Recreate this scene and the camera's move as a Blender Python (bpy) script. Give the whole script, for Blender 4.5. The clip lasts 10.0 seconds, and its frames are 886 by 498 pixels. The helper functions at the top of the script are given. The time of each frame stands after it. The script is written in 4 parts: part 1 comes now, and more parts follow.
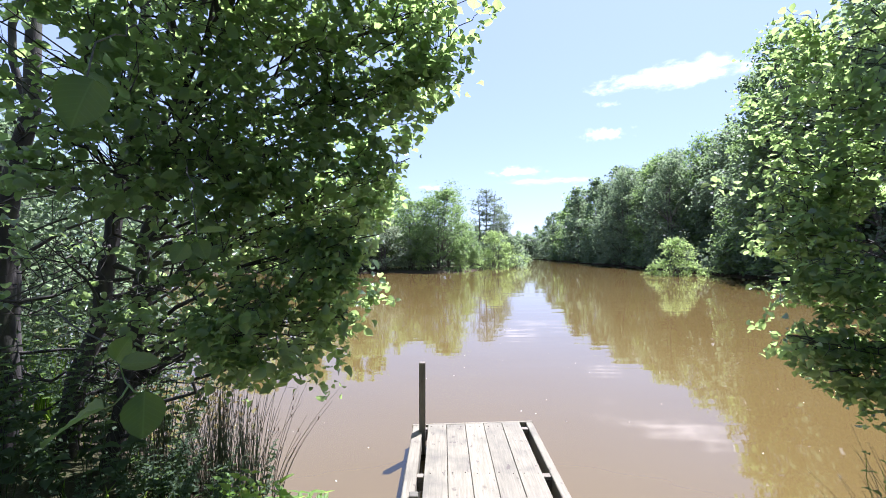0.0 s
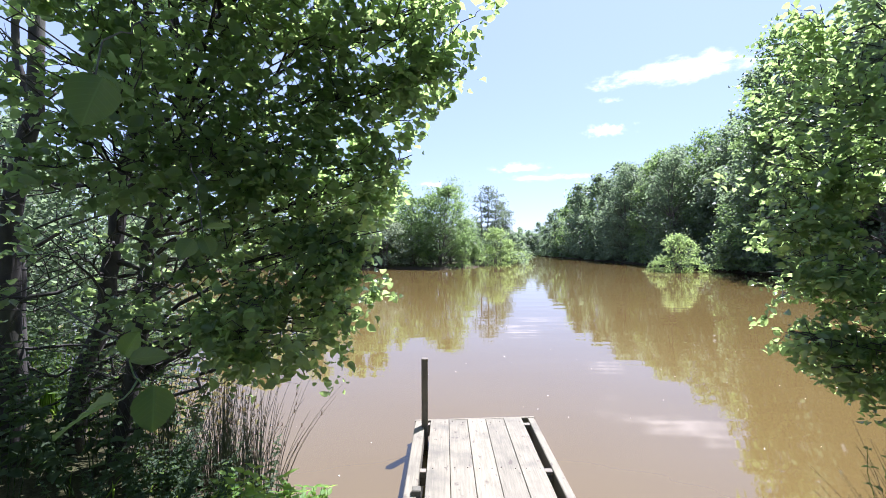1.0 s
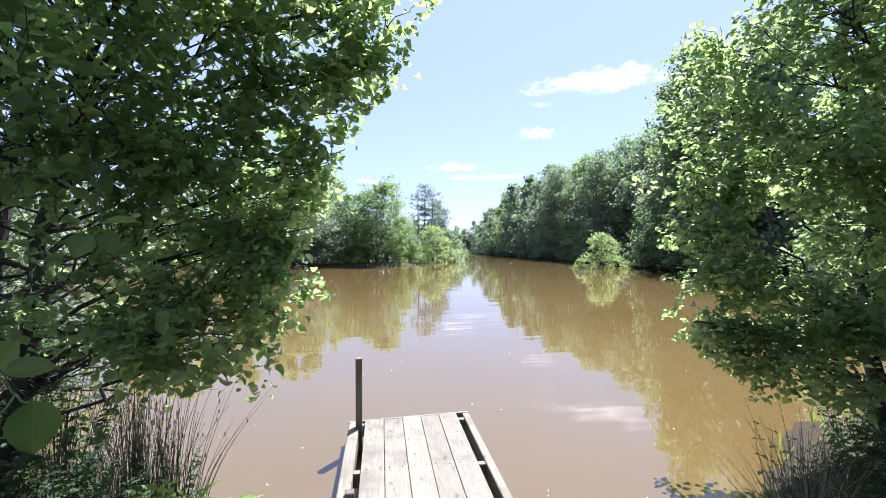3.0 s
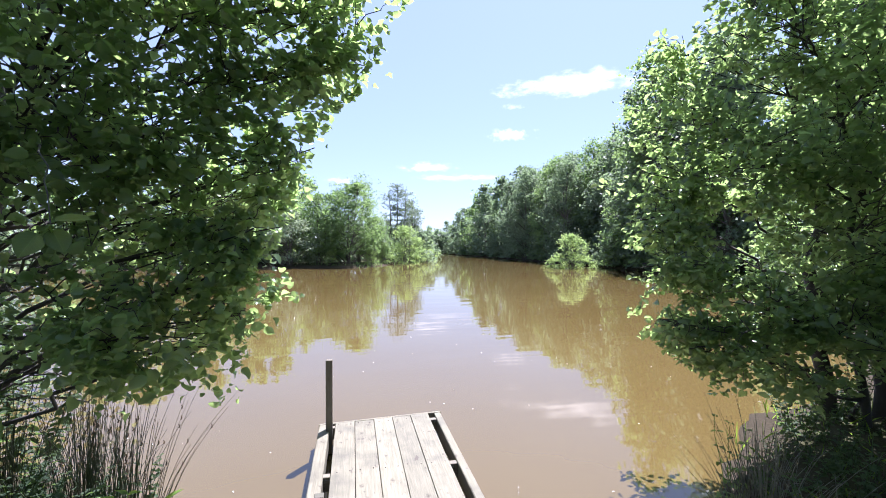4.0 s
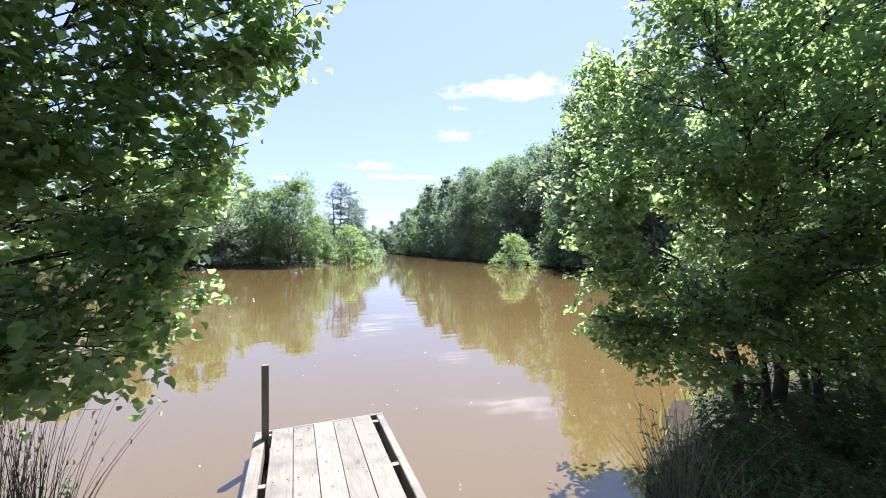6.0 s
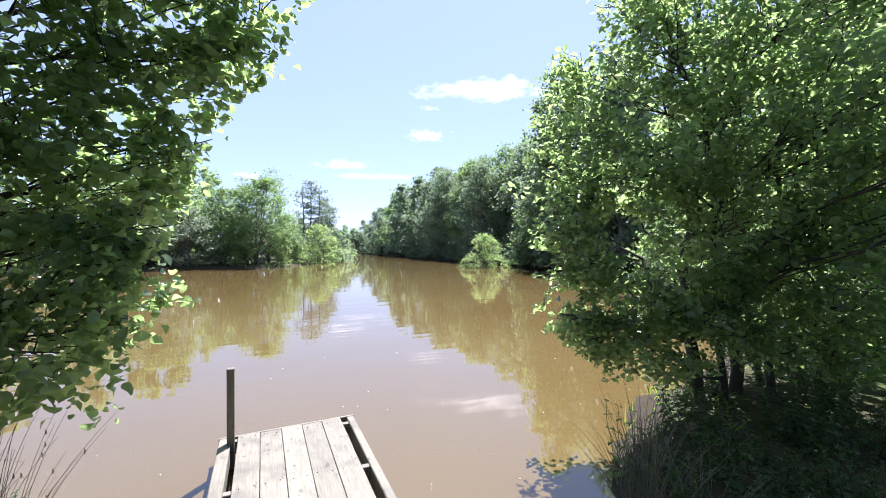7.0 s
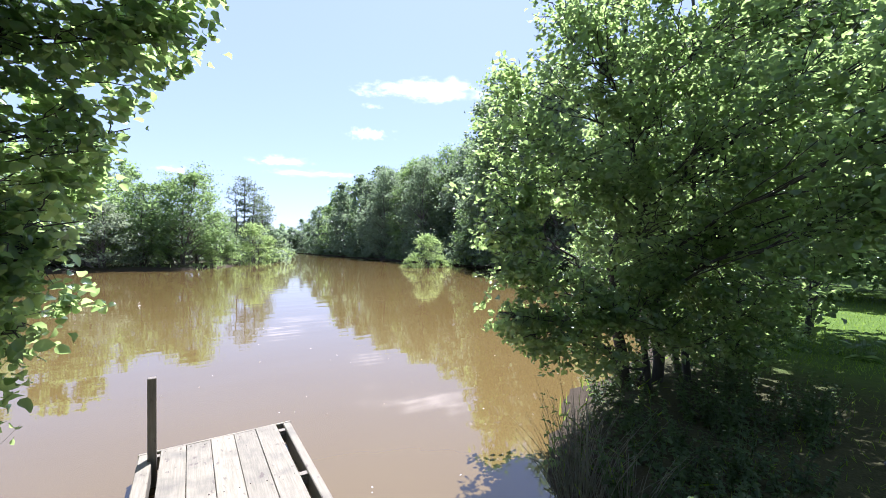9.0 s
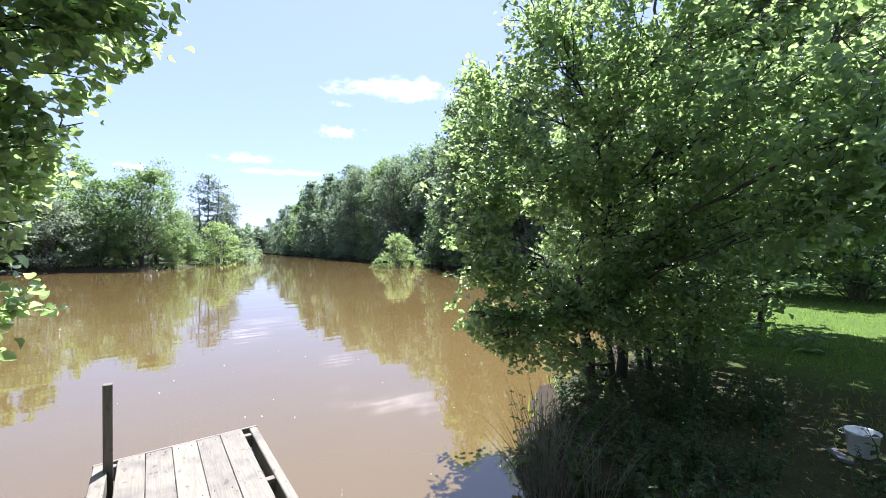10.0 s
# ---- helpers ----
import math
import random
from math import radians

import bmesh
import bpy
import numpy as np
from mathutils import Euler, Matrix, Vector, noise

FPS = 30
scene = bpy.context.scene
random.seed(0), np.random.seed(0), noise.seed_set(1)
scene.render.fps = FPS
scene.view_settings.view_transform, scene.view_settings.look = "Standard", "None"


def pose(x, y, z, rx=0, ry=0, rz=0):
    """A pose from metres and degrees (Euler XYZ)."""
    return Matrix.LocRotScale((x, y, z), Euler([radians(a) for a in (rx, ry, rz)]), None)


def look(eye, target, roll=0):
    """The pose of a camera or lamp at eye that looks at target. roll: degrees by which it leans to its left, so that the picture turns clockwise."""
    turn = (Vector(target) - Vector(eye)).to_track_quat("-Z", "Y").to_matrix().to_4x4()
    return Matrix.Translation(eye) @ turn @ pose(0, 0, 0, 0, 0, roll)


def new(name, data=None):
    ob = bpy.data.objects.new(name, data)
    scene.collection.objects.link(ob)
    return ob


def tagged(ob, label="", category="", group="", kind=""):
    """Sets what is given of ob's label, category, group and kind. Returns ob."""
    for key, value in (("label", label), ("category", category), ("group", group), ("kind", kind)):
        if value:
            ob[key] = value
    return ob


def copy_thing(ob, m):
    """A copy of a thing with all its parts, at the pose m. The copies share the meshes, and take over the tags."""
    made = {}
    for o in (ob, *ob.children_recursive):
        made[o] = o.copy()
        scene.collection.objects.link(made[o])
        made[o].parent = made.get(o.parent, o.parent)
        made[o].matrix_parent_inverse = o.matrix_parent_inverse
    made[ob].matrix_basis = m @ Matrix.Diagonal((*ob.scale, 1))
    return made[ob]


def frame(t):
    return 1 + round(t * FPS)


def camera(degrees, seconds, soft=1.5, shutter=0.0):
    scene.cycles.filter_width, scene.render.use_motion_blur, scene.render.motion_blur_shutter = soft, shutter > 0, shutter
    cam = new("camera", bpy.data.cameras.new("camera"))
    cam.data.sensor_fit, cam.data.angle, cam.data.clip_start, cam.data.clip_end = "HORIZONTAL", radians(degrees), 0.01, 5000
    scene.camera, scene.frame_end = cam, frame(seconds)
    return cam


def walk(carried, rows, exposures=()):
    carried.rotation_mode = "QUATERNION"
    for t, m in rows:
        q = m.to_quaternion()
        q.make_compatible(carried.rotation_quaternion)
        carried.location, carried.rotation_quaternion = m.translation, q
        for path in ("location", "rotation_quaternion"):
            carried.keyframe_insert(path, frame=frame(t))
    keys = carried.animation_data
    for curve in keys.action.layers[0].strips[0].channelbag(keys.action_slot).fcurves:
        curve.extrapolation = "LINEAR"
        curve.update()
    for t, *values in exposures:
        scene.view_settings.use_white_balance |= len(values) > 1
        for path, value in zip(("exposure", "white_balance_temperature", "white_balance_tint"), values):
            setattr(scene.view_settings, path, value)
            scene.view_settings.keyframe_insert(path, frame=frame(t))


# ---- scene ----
import collections
import itertools

# --- camera and path ---
cam = camera(92.3, 10.0, 0.9)
PATH = [
    (0.0, -0.028, 0.006, 1.810, 90.47, 0.17, -0.00),
    (0.5, -0.028, 0.003, 1.812, 90.17, 0.23, 0.42),
    (1.0, -0.034, -0.002, 1.809, 90.01, 0.18, 0.22),
    (1.5, -0.033, 0.005, 1.806, 89.87, 0.14, -1.70),
    (2.0, -0.029, 0.007, 1.806, 89.76, 0.12, -4.00),
    (2.5, -0.020, 0.009, 1.805, 89.72, 0.06, -6.14),
    (3.0, -0.017, 0.009, 1.805, 89.72, 0.15, -8.24),
    (4.5, -0.003, 0.009, 1.804, 89.73, 0.06, -13.71),
    (5.0, 0.003, 0.007, 1.804, 89.71, 0.08, -15.59),
    (5.5, 0.007, 0.008, 1.806, 89.71, 0.04, -17.40),
    (7.0, 0.021, 0.003, 1.808, 89.68, 0.01, -23.01),
    (7.5, 0.022, 0.002, 1.806, 89.69, -0.03, -24.79),
    (8.0, 0.025, 0.006, 1.807, 89.67, -0.06, -26.81),
    (8.5, 0.028, 0.004, 1.806, 89.68, -0.04, -28.72),
    (9.0, 0.027, 0.004, 1.806, 89.66, -0.07, -30.76),
    (9.5, 0.024, -0.000, 1.805, 89.66, -0.05, -32.63),
    (10.0, 0.027, -0.008, 1.807, 89.65, -0.05, -34.65),
]
walk(cam, [(t, pose(*p)) for t, *p in PATH], [(0.0, 1.94, 5430, 26), (10.0, 1.94, 5430, 26)])

# --- sky, sun, exposure ---
SUN_AZ, SUN_EL = radians(39.5), radians(61.5)      # clockwise from +y, above the horizon
world = bpy.data.worlds.new("sky_world")
scene.world = world
world.use_nodes = True
wn = world.node_tree
sky = wn.nodes.new("ShaderNodeTexSky")
sky.sky_type = "NISHITA"
sky.sun_disc = False
sky.sun_elevation, sky.sun_rotation = SUN_EL, SUN_AZ
sky.air_density, sky.dust_density, sky.ozone_density = 0.9, 0.45, 0.8
haze = wn.nodes.new("ShaderNodeMix")      # thin summer haze evens out the clear sky
haze.data_type = "RGBA"
haze.inputs[0].default_value = 0.6
haze.inputs[7].default_value = (2.8, 3.22, 3.9, 1)
wn.links.new(sky.outputs[0], haze.inputs[6])
wn.links.new(haze.outputs[2], wn.nodes["Background"].inputs["Color"])
wn.nodes["Background"].inputs["Strength"].default_value = 0.066
sun = new("sun", bpy.data.lights.new("sun", "SUN"))
sun.data.energy, sun.data.angle, sun.data.color = 4.6, radians(0.55), (1.0, 0.95, 0.86)
sun.matrix_world = look((0, 0, 50), (-math.sin(SUN_AZ) * math.cos(SUN_EL) * 50, -math.cos(SUN_AZ) * math.cos(SUN_EL) * 50, 50 - math.sin(SUN_EL) * 50))

rng = np.random.default_rng(11)


# --- materials ---
def material(name):
    m = bpy.data.materials.new(name)
    m.use_nodes = True
    n = m.node_tree.nodes
    return m, n, m.node_tree.links, n["Principled BSDF"]


def ramp(n, stops):
    r = n.new("ShaderNodeValToRGB")
    e = r.color_ramp.elements
    while len(e) < len(stops):
        e.new(0.5)
    for k, (p, c) in zip(e, stops):
        k.position, k.color = p, (*c, 1)
    return r


def noise_tex(n, l, coord, scale, detail=4, rough=0.55, stretch=None):
    t = n.new("ShaderNodeTexNoise")
    t.inputs["Scale"].default_value, t.inputs["Detail"].default_value, t.inputs["Roughness"].default_value = scale, detail, rough
    if stretch:
        mp = n.new("ShaderNodeMapping")
        mp.inputs["Scale"].default_value = stretch
        l.new(coord, mp.inputs["Vector"])
        coord = mp.outputs[0]
    l.new(coord, t.inputs["Vector"])
    return t


def mix_rgb(n, l, fac, a, b, blend="MIX"):
    x = n.new("ShaderNodeMix")
    x.data_type, x.blend_type = "RGBA", blend
    for sock, v in ((x.inputs[0], fac), (x.inputs[6], a), (x.inputs[7], b)):
        if isinstance(v, (int, float)):
            sock.default_value = v
        elif isinstance(v, tuple):
            sock.default_value = (*v, 1)
        else:
            l.new(v, sock)
    return x.outputs[2]


def bump(n, l, height, strength, distance, b):
    k = n.new("ShaderNodeBump")
    k.inputs["Strength"].default_value, k.inputs["Distance"].default_value = strength, distance
    l.new(height, k.inputs["Height"])
    l.new(k.outputs[0], b.inputs["Normal"])
    return k


def leaf_material(name, dark, light, glow, trans=0.45, rough=0.42, single=False):
    """Leaf: glossy cuticle over green, and sunlight let through in a yellower green."""
    m, n, l, b = material(name)
    if single:
        rnd = n.new("ShaderNodeObjectInfo").outputs["Random"]
    else:
        rnd = n.new("ShaderNodeNewGeometry").outputs["Random Per Island"]
    co = n.new("ShaderNodeTexCoord").outputs["Object"]
    big = noise_tex(n, l, co, 0.9, 2)
    fac = n.new("ShaderNodeMath")
    fac.operation = "MULTIPLY_ADD"
    l.new(big.outputs[0], fac.inputs[0])
    fac.inputs[1].default_value = 0.6
    half = n.new("ShaderNodeMath")
    half.operation = "MULTIPLY"
    l.new(rnd, half.inputs[0])
    half.inputs[1].default_value = 0.55
    l.new(half.outputs[0], fac.inputs[2])
    r = ramp(n, [(0.15, dark), (0.85, light)])
    l.new(fac.outputs[0], r.inputs[0])
    vein = noise_tex(n, l, co, 9 if single else 55, 4)
    col = mix_rgb(n, l, 0.25, r.outputs[0], vein.outputs[1], "OVERLAY")
    if single:
        # midrib and slanting side veins, paler than the blade
        sep = n.new("ShaderNodeSeparateXYZ")
        l.new(co, sep.inputs[0])
        ax = n.new("ShaderNodeMath")
        ax.operation = "ABSOLUTE"
        l.new(sep.outputs[0], ax.inputs[0])
        sl = n.new("ShaderNodeMath")
        sl.operation = "MULTIPLY_ADD"
        l.new(ax.outputs[0], sl.inputs[0])
        sl.inputs[1].default_value = -0.75
        l.new(sep.outputs[1], sl.inputs[2])
        fr = n.new("ShaderNodeMath")
        fr.operation = "PINGPONG"
        l.new(sl.outputs[0], fr.inputs[0])
        fr.inputs[1].default_value = 0.062
        side = n.new("ShaderNodeMapRange")
        side.inputs[1].default_value, side.inputs[2].default_value, side.inputs[3].default_value, side.inputs[4].default_value = 0.0, 0.014, 0.5, 0.0
        l.new(fr.outputs[0], side.inputs[0])
        mid = n.new("ShaderNodeMapRange")
        mid.inputs[1].default_value, mid.inputs[2].default_value, mid.inputs[3].default_value, mid.inputs[4].default_value = 0.006, 0.022, 0.8, 0.0
        l.new(ax.outputs[0], mid.inputs[0])
        mxm = n.new("ShaderNodeMath")
        mxm.operation = "MAXIMUM"
        l.new(side.outputs[0], mxm.inputs[0])
        l.new(mid.outputs[0], mxm.inputs[1])
        col = mix_rgb(n, l, mxm.outputs[0], col, (0.045, 0.085, 0.04))
    l.new(col, b.inputs["Base Color"])
    b.inputs["Roughness"].default_value = rough
    b.inputs["IOR"].default_value = 1.45
    b.inputs["Specular IOR Level"].default_value = 0.1 if rough > 0.8 else 0.28 if rough >= 0.5 else 0.55
    bump(n, l, vein.outputs[0], 0.25, 0.004, b)
    tr = n.new("ShaderNodeBsdfTranslucent")
    g = mix_rgb(n, l, fac.outputs[0], tuple(c * 0.75 for c in glow), tuple(min(1, c * 1.2) for c in glow))
    l.new(g, tr.inputs["Color"])
    mx = n.new("ShaderNodeMixShader")
    mx.inputs[0].default_value = trans
    l.new(b.outputs[0], mx.inputs[1])
    l.new(tr.outputs[0], mx.inputs[2])
    l.new(mx.outputs[0], n["Material Output"].inputs["Surface"])
    return m


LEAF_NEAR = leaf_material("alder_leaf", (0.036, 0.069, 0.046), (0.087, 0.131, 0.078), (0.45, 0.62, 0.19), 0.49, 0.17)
# much darker copy of alder_leaf: the crown's shade is put into the colour
LEAF_PIECE_SHADED = leaf_material("alder_leaf_single_shaded", (0.010, 0.026, 0.021), (0.026, 0.052, 0.034), (0.36, 0.55, 0.10), 0.28, 0.5, True)
# lighter and bluer than the leaf itself: distance haze mixed into the colour
LEAF_DARK = leaf_material("woodland_leaf", (0.064, 0.095, 0.066), (0.112, 0.146, 0.100), (0.29, 0.39, 0.19), 0.46, 0.5)
LEAF_MID = leaf_material("bank_leaf", (0.056, 0.096, 0.044), (0.104, 0.152, 0.068), (0.33, 0.48, 0.145), 0.44, 0.5)
LEAF_LIGHT = leaf_material("willow_leaf", (0.076, 0.126, 0.050), (0.122, 0.180, 0.072), (0.46, 0.61, 0.19), 0.52, 0.6)
LEAF_SILVER = leaf_material("silver_leaf", (0.10, 0.14, 0.085), (0.18, 0.22, 0.15), (0.42, 0.50, 0.28), 0.36, 0.22)
LEAF_PINE = leaf_material("pine_needles", (0.055, 0.082, 0.052), (0.092, 0.120, 0.076), (0.26, 0.33, 0.17), 0.40, 0.5)
NETTLE = leaf_material("nettle_leaf", (0.075, 0.15, 0.035), (0.13, 0.23, 0.05), (0.55, 0.72, 0.12), 0.5, 0.5)
GRASS = leaf_material("grass_blade", (0.052, 0.100, 0.014), (0.098, 0.160, 0.022), (0.38, 0.56, 0.06), 0.46, 0.85)
# undergrowth green kept very dark: shade below the alders is in the colour
WEED = leaf_material("shaded_weed_leaf", (0.018, 0.034, 0.018), (0.046, 0.070, 0.034), (0.24, 0.38, 0.09), 0.30, 0.7)
RUSH = leaf_material("rush_stem", (0.024, 0.036, 0.020), (0.082, 0.096, 0.050), (0.12, 0.15, 0.05), 0.15, 0.45)
RUSH_PALE = leaf_material("bleached_rush_stem", (0.065, 0.075, 0.045), (0.20, 0.195, 0.125), (0.14, 0.14, 0.07), 0.15, 0.45)
DRY = leaf_material("dry_grass", (0.20, 0.15, 0.08), (0.30, 0.24, 0.13), (0.25, 0.2, 0.1), 0.25, 0.7)


def bark_material(name, a, b_):
    m, n, l, b = material(name)
    co = n.new("ShaderNodeTexCoord").outputs["Object"]
    t1 = noise_tex(n, l, co, 14, 6, 0.6, (1, 1, 0.3))
    t2 = noise_tex(n, l, co, 1.7, 3)
    r = ramp(n, [(0.3, a), (0.7, b_)])
    l.new(t1.outputs[0], r.inputs[0])
    moss = ramp(n, [(0.52, (0, 0, 0)), (0.68, (0.7, 0.7, 0.7))])
    l.new(t2.outputs[0], moss.inputs[0])
    l.new(mix_rgb(n, l, moss.outputs[0], r.outputs[0], (0.07, 0.085, 0.04)), b.inputs["Base Color"])
    b.inputs["Roughness"].default_value = 0.9
    bump(n, l, t1.outputs[0], 0.7, 0.02, b)
    return m


BARK = bark_material("alder_bark", (0.018, 0.016, 0.013), (0.058, 0.051, 0.042))
BARK_FAR = bark_material("woodland_bark", (0.06, 0.05, 0.04), (0.16, 0.14, 0.12))


def wood_material(name, a, b_, grain_axis, dirt=(0.20, 0.18, 0.14)):
    m, n, l, b = material(name)
    co = n.new("ShaderNodeTexCoord").outputs["Object"]
    info = n.new("ShaderNodeObjectInfo")
    off = n.new("ShaderNodeVectorMath")
    off.operation = "MULTIPLY_ADD"
    cmb = n.new("ShaderNodeCombineXYZ")
    for k in range(3):
        l.new(info.outputs["Random"], cmb.inputs[k])
    l.new(cmb.outputs[0], off.inputs[0])
    off.inputs[1].default_value = (7, 13, 5)
    l.new(co, off.inputs[2])
    st = [9.0, 9.0, 9.0]
    st[grain_axis] = 0.55
    grain = noise_tex(n, l, off.outputs[0], 9, 6, 0.62, tuple(st))
    blot = noise_tex(n, l, off.outputs[0], 3.2, 4, 0.6)
    speck = noise_tex(n, l, off.outputs[0], 26, 2, 0.5, (1, 0.45, 1))
    r = ramp(n, [(0.3, a), (0.72, b_)])
    l.new(grain.outputs[0], r.inputs[0])
    dr = ramp(n, [(0.50, (0, 0, 0)), (0.72, (0.8, 0.8, 0.8))])
    l.new(blot.outputs[0], dr.inputs[0])
    c1 = mix_rgb(n, l, dr.outputs[0], r.outputs[0], dirt)
    sr = ramp(n, [(0.655, (0, 0, 0)), (0.72, (0.8, 0.8, 0.8))])
    l.new(speck.outputs[0], sr.inputs[0])
    c2 = mix_rgb(n, l, sr.outputs[0], c1, (0.075, 0.058, 0.04))
    # knots and dents, dark with a soft rim, a hand's width or two apart
    stretch = n.new("ShaderNodeMapping")
    ks = [1.0, 1.0, 1.0]
    ks[grain_axis] = 0.62
    stretch.inputs["Scale"].default_value = tuple(ks)
    l.new(off.outputs[0], stretch.inputs["Vector"])
    wob = noise_tex(n, l, off.outputs[0], 40, 2, 0.5)
    warp = n.new("ShaderNodeVectorMath")
    warp.operation = "MULTIPLY_ADD"
    l.new(wob.outputs[1], warp.inputs[0])
    warp.inputs[1].default_value = (0.03, 0.03, 0.03)
    l.new(stretch.outputs[0], warp.inputs[2])
    vor = n.new("ShaderNodeTexVoronoi")
    vor.inputs["Scale"].default_value = 7.5
    l.new(warp.outputs[0], vor.inputs["Vector"])
    knot = ramp(n, [(0.035, (0.85, 0.85, 0.85)), (0.15, (0, 0, 0))])
    l.new(vor.outputs["Distance"], knot.inputs[0])
    c2 = mix_rgb(n, l, knot.outputs[0], c2, (0.060, 0.042, 0.026))
    hs = n.new("ShaderNodeHueSaturation")
    vr = n.new("ShaderNodeMapRange")
    vr.inputs[3].default_value, vr.inputs[4].default_value = 0.86, 1.1
    l.new(info.outputs["Random"], vr.inputs[0])
    l.new(vr.outputs[0], hs.inputs["Value"])
    l.new(c2, hs.inputs["Color"])
    l.new(hs.outputs[0], b.inputs["Base Color"])
    b.inputs["Roughness"].default_value = 0.75
    bump(n, l, grain.outputs[0], 0.35, 0.006, b)
    return m


DECK = wood_material("weathered_deck_wood", (0.128, 0.114, 0.072), (0.214, 0.192, 0.130), 1, (0.088, 0.080, 0.054))
DECK_X = wood_material("weathered_cross_wood", (0.13, 0.11, 0.075), (0.21, 0.18, 0.128), 0, (0.12, 0.105, 0.075))
POSTW = wood_material("dark_post_wood", (0.10, 0.085, 0.06), (0.20, 0.17, 0.125), 2, (0.08, 0.08, 0.05))


def water_material():
    m, n, l, b = material("murky_pond_water")
    co = n.new("ShaderNodeTexCoord").outputs["Object"]
    mud = noise_tex(n, l, co, 0.16, 4, 0.6)
    r = ramp(n, [(0.3, (0.102, 0.071, 0.023)), (0.7, (0.118, 0.084, 0.029))])
    l.new(mud.outputs[0], r.inputs[0])
    l.new(r.outputs[0], b.inputs["Base Color"])
    b.inputs["Roughness"].default_value = 0.03
    b.inputs["IOR"].default_value = 1.92
    w1 = noise_tex(n, l, co, 1.25, 2, 0.45, (0.28, 1.0, 1))
    w2 = noise_tex(n, l, co, 5.0, 1, 0.4, (0.25, 1.0, 1))
    calm = noise_tex(n, l, co, 0.07, 2, 0.5)
    cr = ramp(n, [(0.36, (0.45, 0.45, 0.45)), (0.68, (1, 1, 1))])
    l.new(calm.outputs[0], cr.inputs[0])
    add = n.new("ShaderNodeMath")
    add.operation = "MULTIPLY_ADD"
    l.new(w2.outputs[0], add.inputs[0])
    add.inputs[1].default_value = 0.09
    l.new(w1.outputs[0], add.inputs[2])
    mul = n.new("ShaderNodeMath")
    mul.operation = "MULTIPLY"
    l.new(add.outputs[0], mul.inputs[0])
    l.new(cr.outputs[0], mul.inputs[1])
    bump(n, l, mul.outputs[0], 1.0, 0.009, b)
    return m


def ground_material():
    m, n, l, b = material("bank_earth_and_turf")
    geo = n.new("ShaderNodeNewGeometry").outputs["Position"]
    t1 = noise_tex(n, l, geo, 0.5, 5, 0.6)
    t2 = noise_tex(n, l, geo, 9, 5, 0.65)
    t3 = noise_tex(n, l, geo, 60, 3, 0.6)
    turf = ramp(n, [(0.3, (0.042, 0.080, 0.012)), (0.7, (0.088, 0.138, 0.022))])
    l.new(t2.outputs[0], turf.inputs[0])
    soil = ramp(n, [(0.3, (0.022, 0.018, 0.011)), (0.7, (0.065, 0.051, 0.032))])
    l.new(t3.outputs[0], soil.inputs[0])
    patch = ramp(n, [(0.60, (0, 0, 0)), (0.70, (0.7, 0.7, 0.7))])
    l.new(t1.outputs[0], patch.inputs[0])
    c = mix_rgb(n, l, patch.outputs[0], turf.outputs[0], soil.outputs[0])
    sep = n.new("ShaderNodeSeparateXYZ")
    l.new(geo, sep.inputs[0])
    wet = n.new("ShaderNodeMapRange")
    wet.inputs[1].default_value, wet.inputs[2].default_value, wet.inputs[3].default_value, wet.inputs[4].default_value = 0.10, 0.24, 1, 0
    l.new(sep.outputs[2], wet.inputs[0])
    c = mix_rgb(n, l, wet.outputs[0], c, soil.outputs[0])
    # under the alders turf gives way to bare soil and leaf litter; shade painted in too
    lawn = n.new("ShaderNodeMapRange")
    lawn.interpolation_type = "SMOOTHSTEP"
    lawn.inputs[1].default_value, lawn.inputs[2].default_value, lawn.inputs[3].default_value, lawn.inputs[4].default_value = 6.4, 9.0, 0.82, 0.0
    wob = n.new("ShaderNodeMath")
    wob.operation = "MULTIPLY_ADD"
    l.new(t1.outputs[0], wob.inputs[0])
    wob.inputs[1].default_value = 2.0
    l.new(sep.outputs[0], wob.inputs[2])
    l.new(wob.outputs[0], lawn.inputs[0])
    c = mix_rgb(n, l, lawn.outputs[0], c, soil.outputs[0])
    l.new(c, b.inputs["Base Color"])
    b.inputs["Roughness"].default_value = 0.95
    b.inputs["Specular IOR Level"].default_value = 0.1
    bump(n, l, t2.outputs[0], 0.6, 0.05, b)
    return m


WATER, GROUND = water_material(), ground_material()


def plain(name, color, rough=0.5, mottle=0.15, scale=12):
    m, n, l, b = material(name)
    co = n.new("ShaderNodeTexCoord").outputs["Object"]
    t = noise_tex(n, l, co, scale, 4)
    r = ramp(n, [(0.3, tuple(c * (1 - mottle) for c in color)), (0.7, color)])
    l.new(t.outputs[0], r.inputs[0])
    l.new(r.outputs[0], b.inputs["Base Color"])
    b.inputs["Roughness"].default_value = rough
    return m


PLASTIC = plain("white_bucket_plastic", (0.72, 0.74, 0.76), 0.35, 0.2, 9)
WIRE = plain("bucket_handle_wire", (0.45, 0.45, 0.46), 0.3, 0.1)
FLUFF = plain("floating_seed_fluff", (0.8, 0.78, 0.72), 0.9, 0.1)
SEED = plain("rush_seed_head", (0.10, 0.065, 0.035), 0.8, 0.3, 40)
RUST = plain("rusty_nail_steel", (0.06, 0.035, 0.022), 0.7, 0.4, 60)
SLAB = plain("grey_slab", (0.16, 0.16, 0.16), 0.85, 0.3, 20)


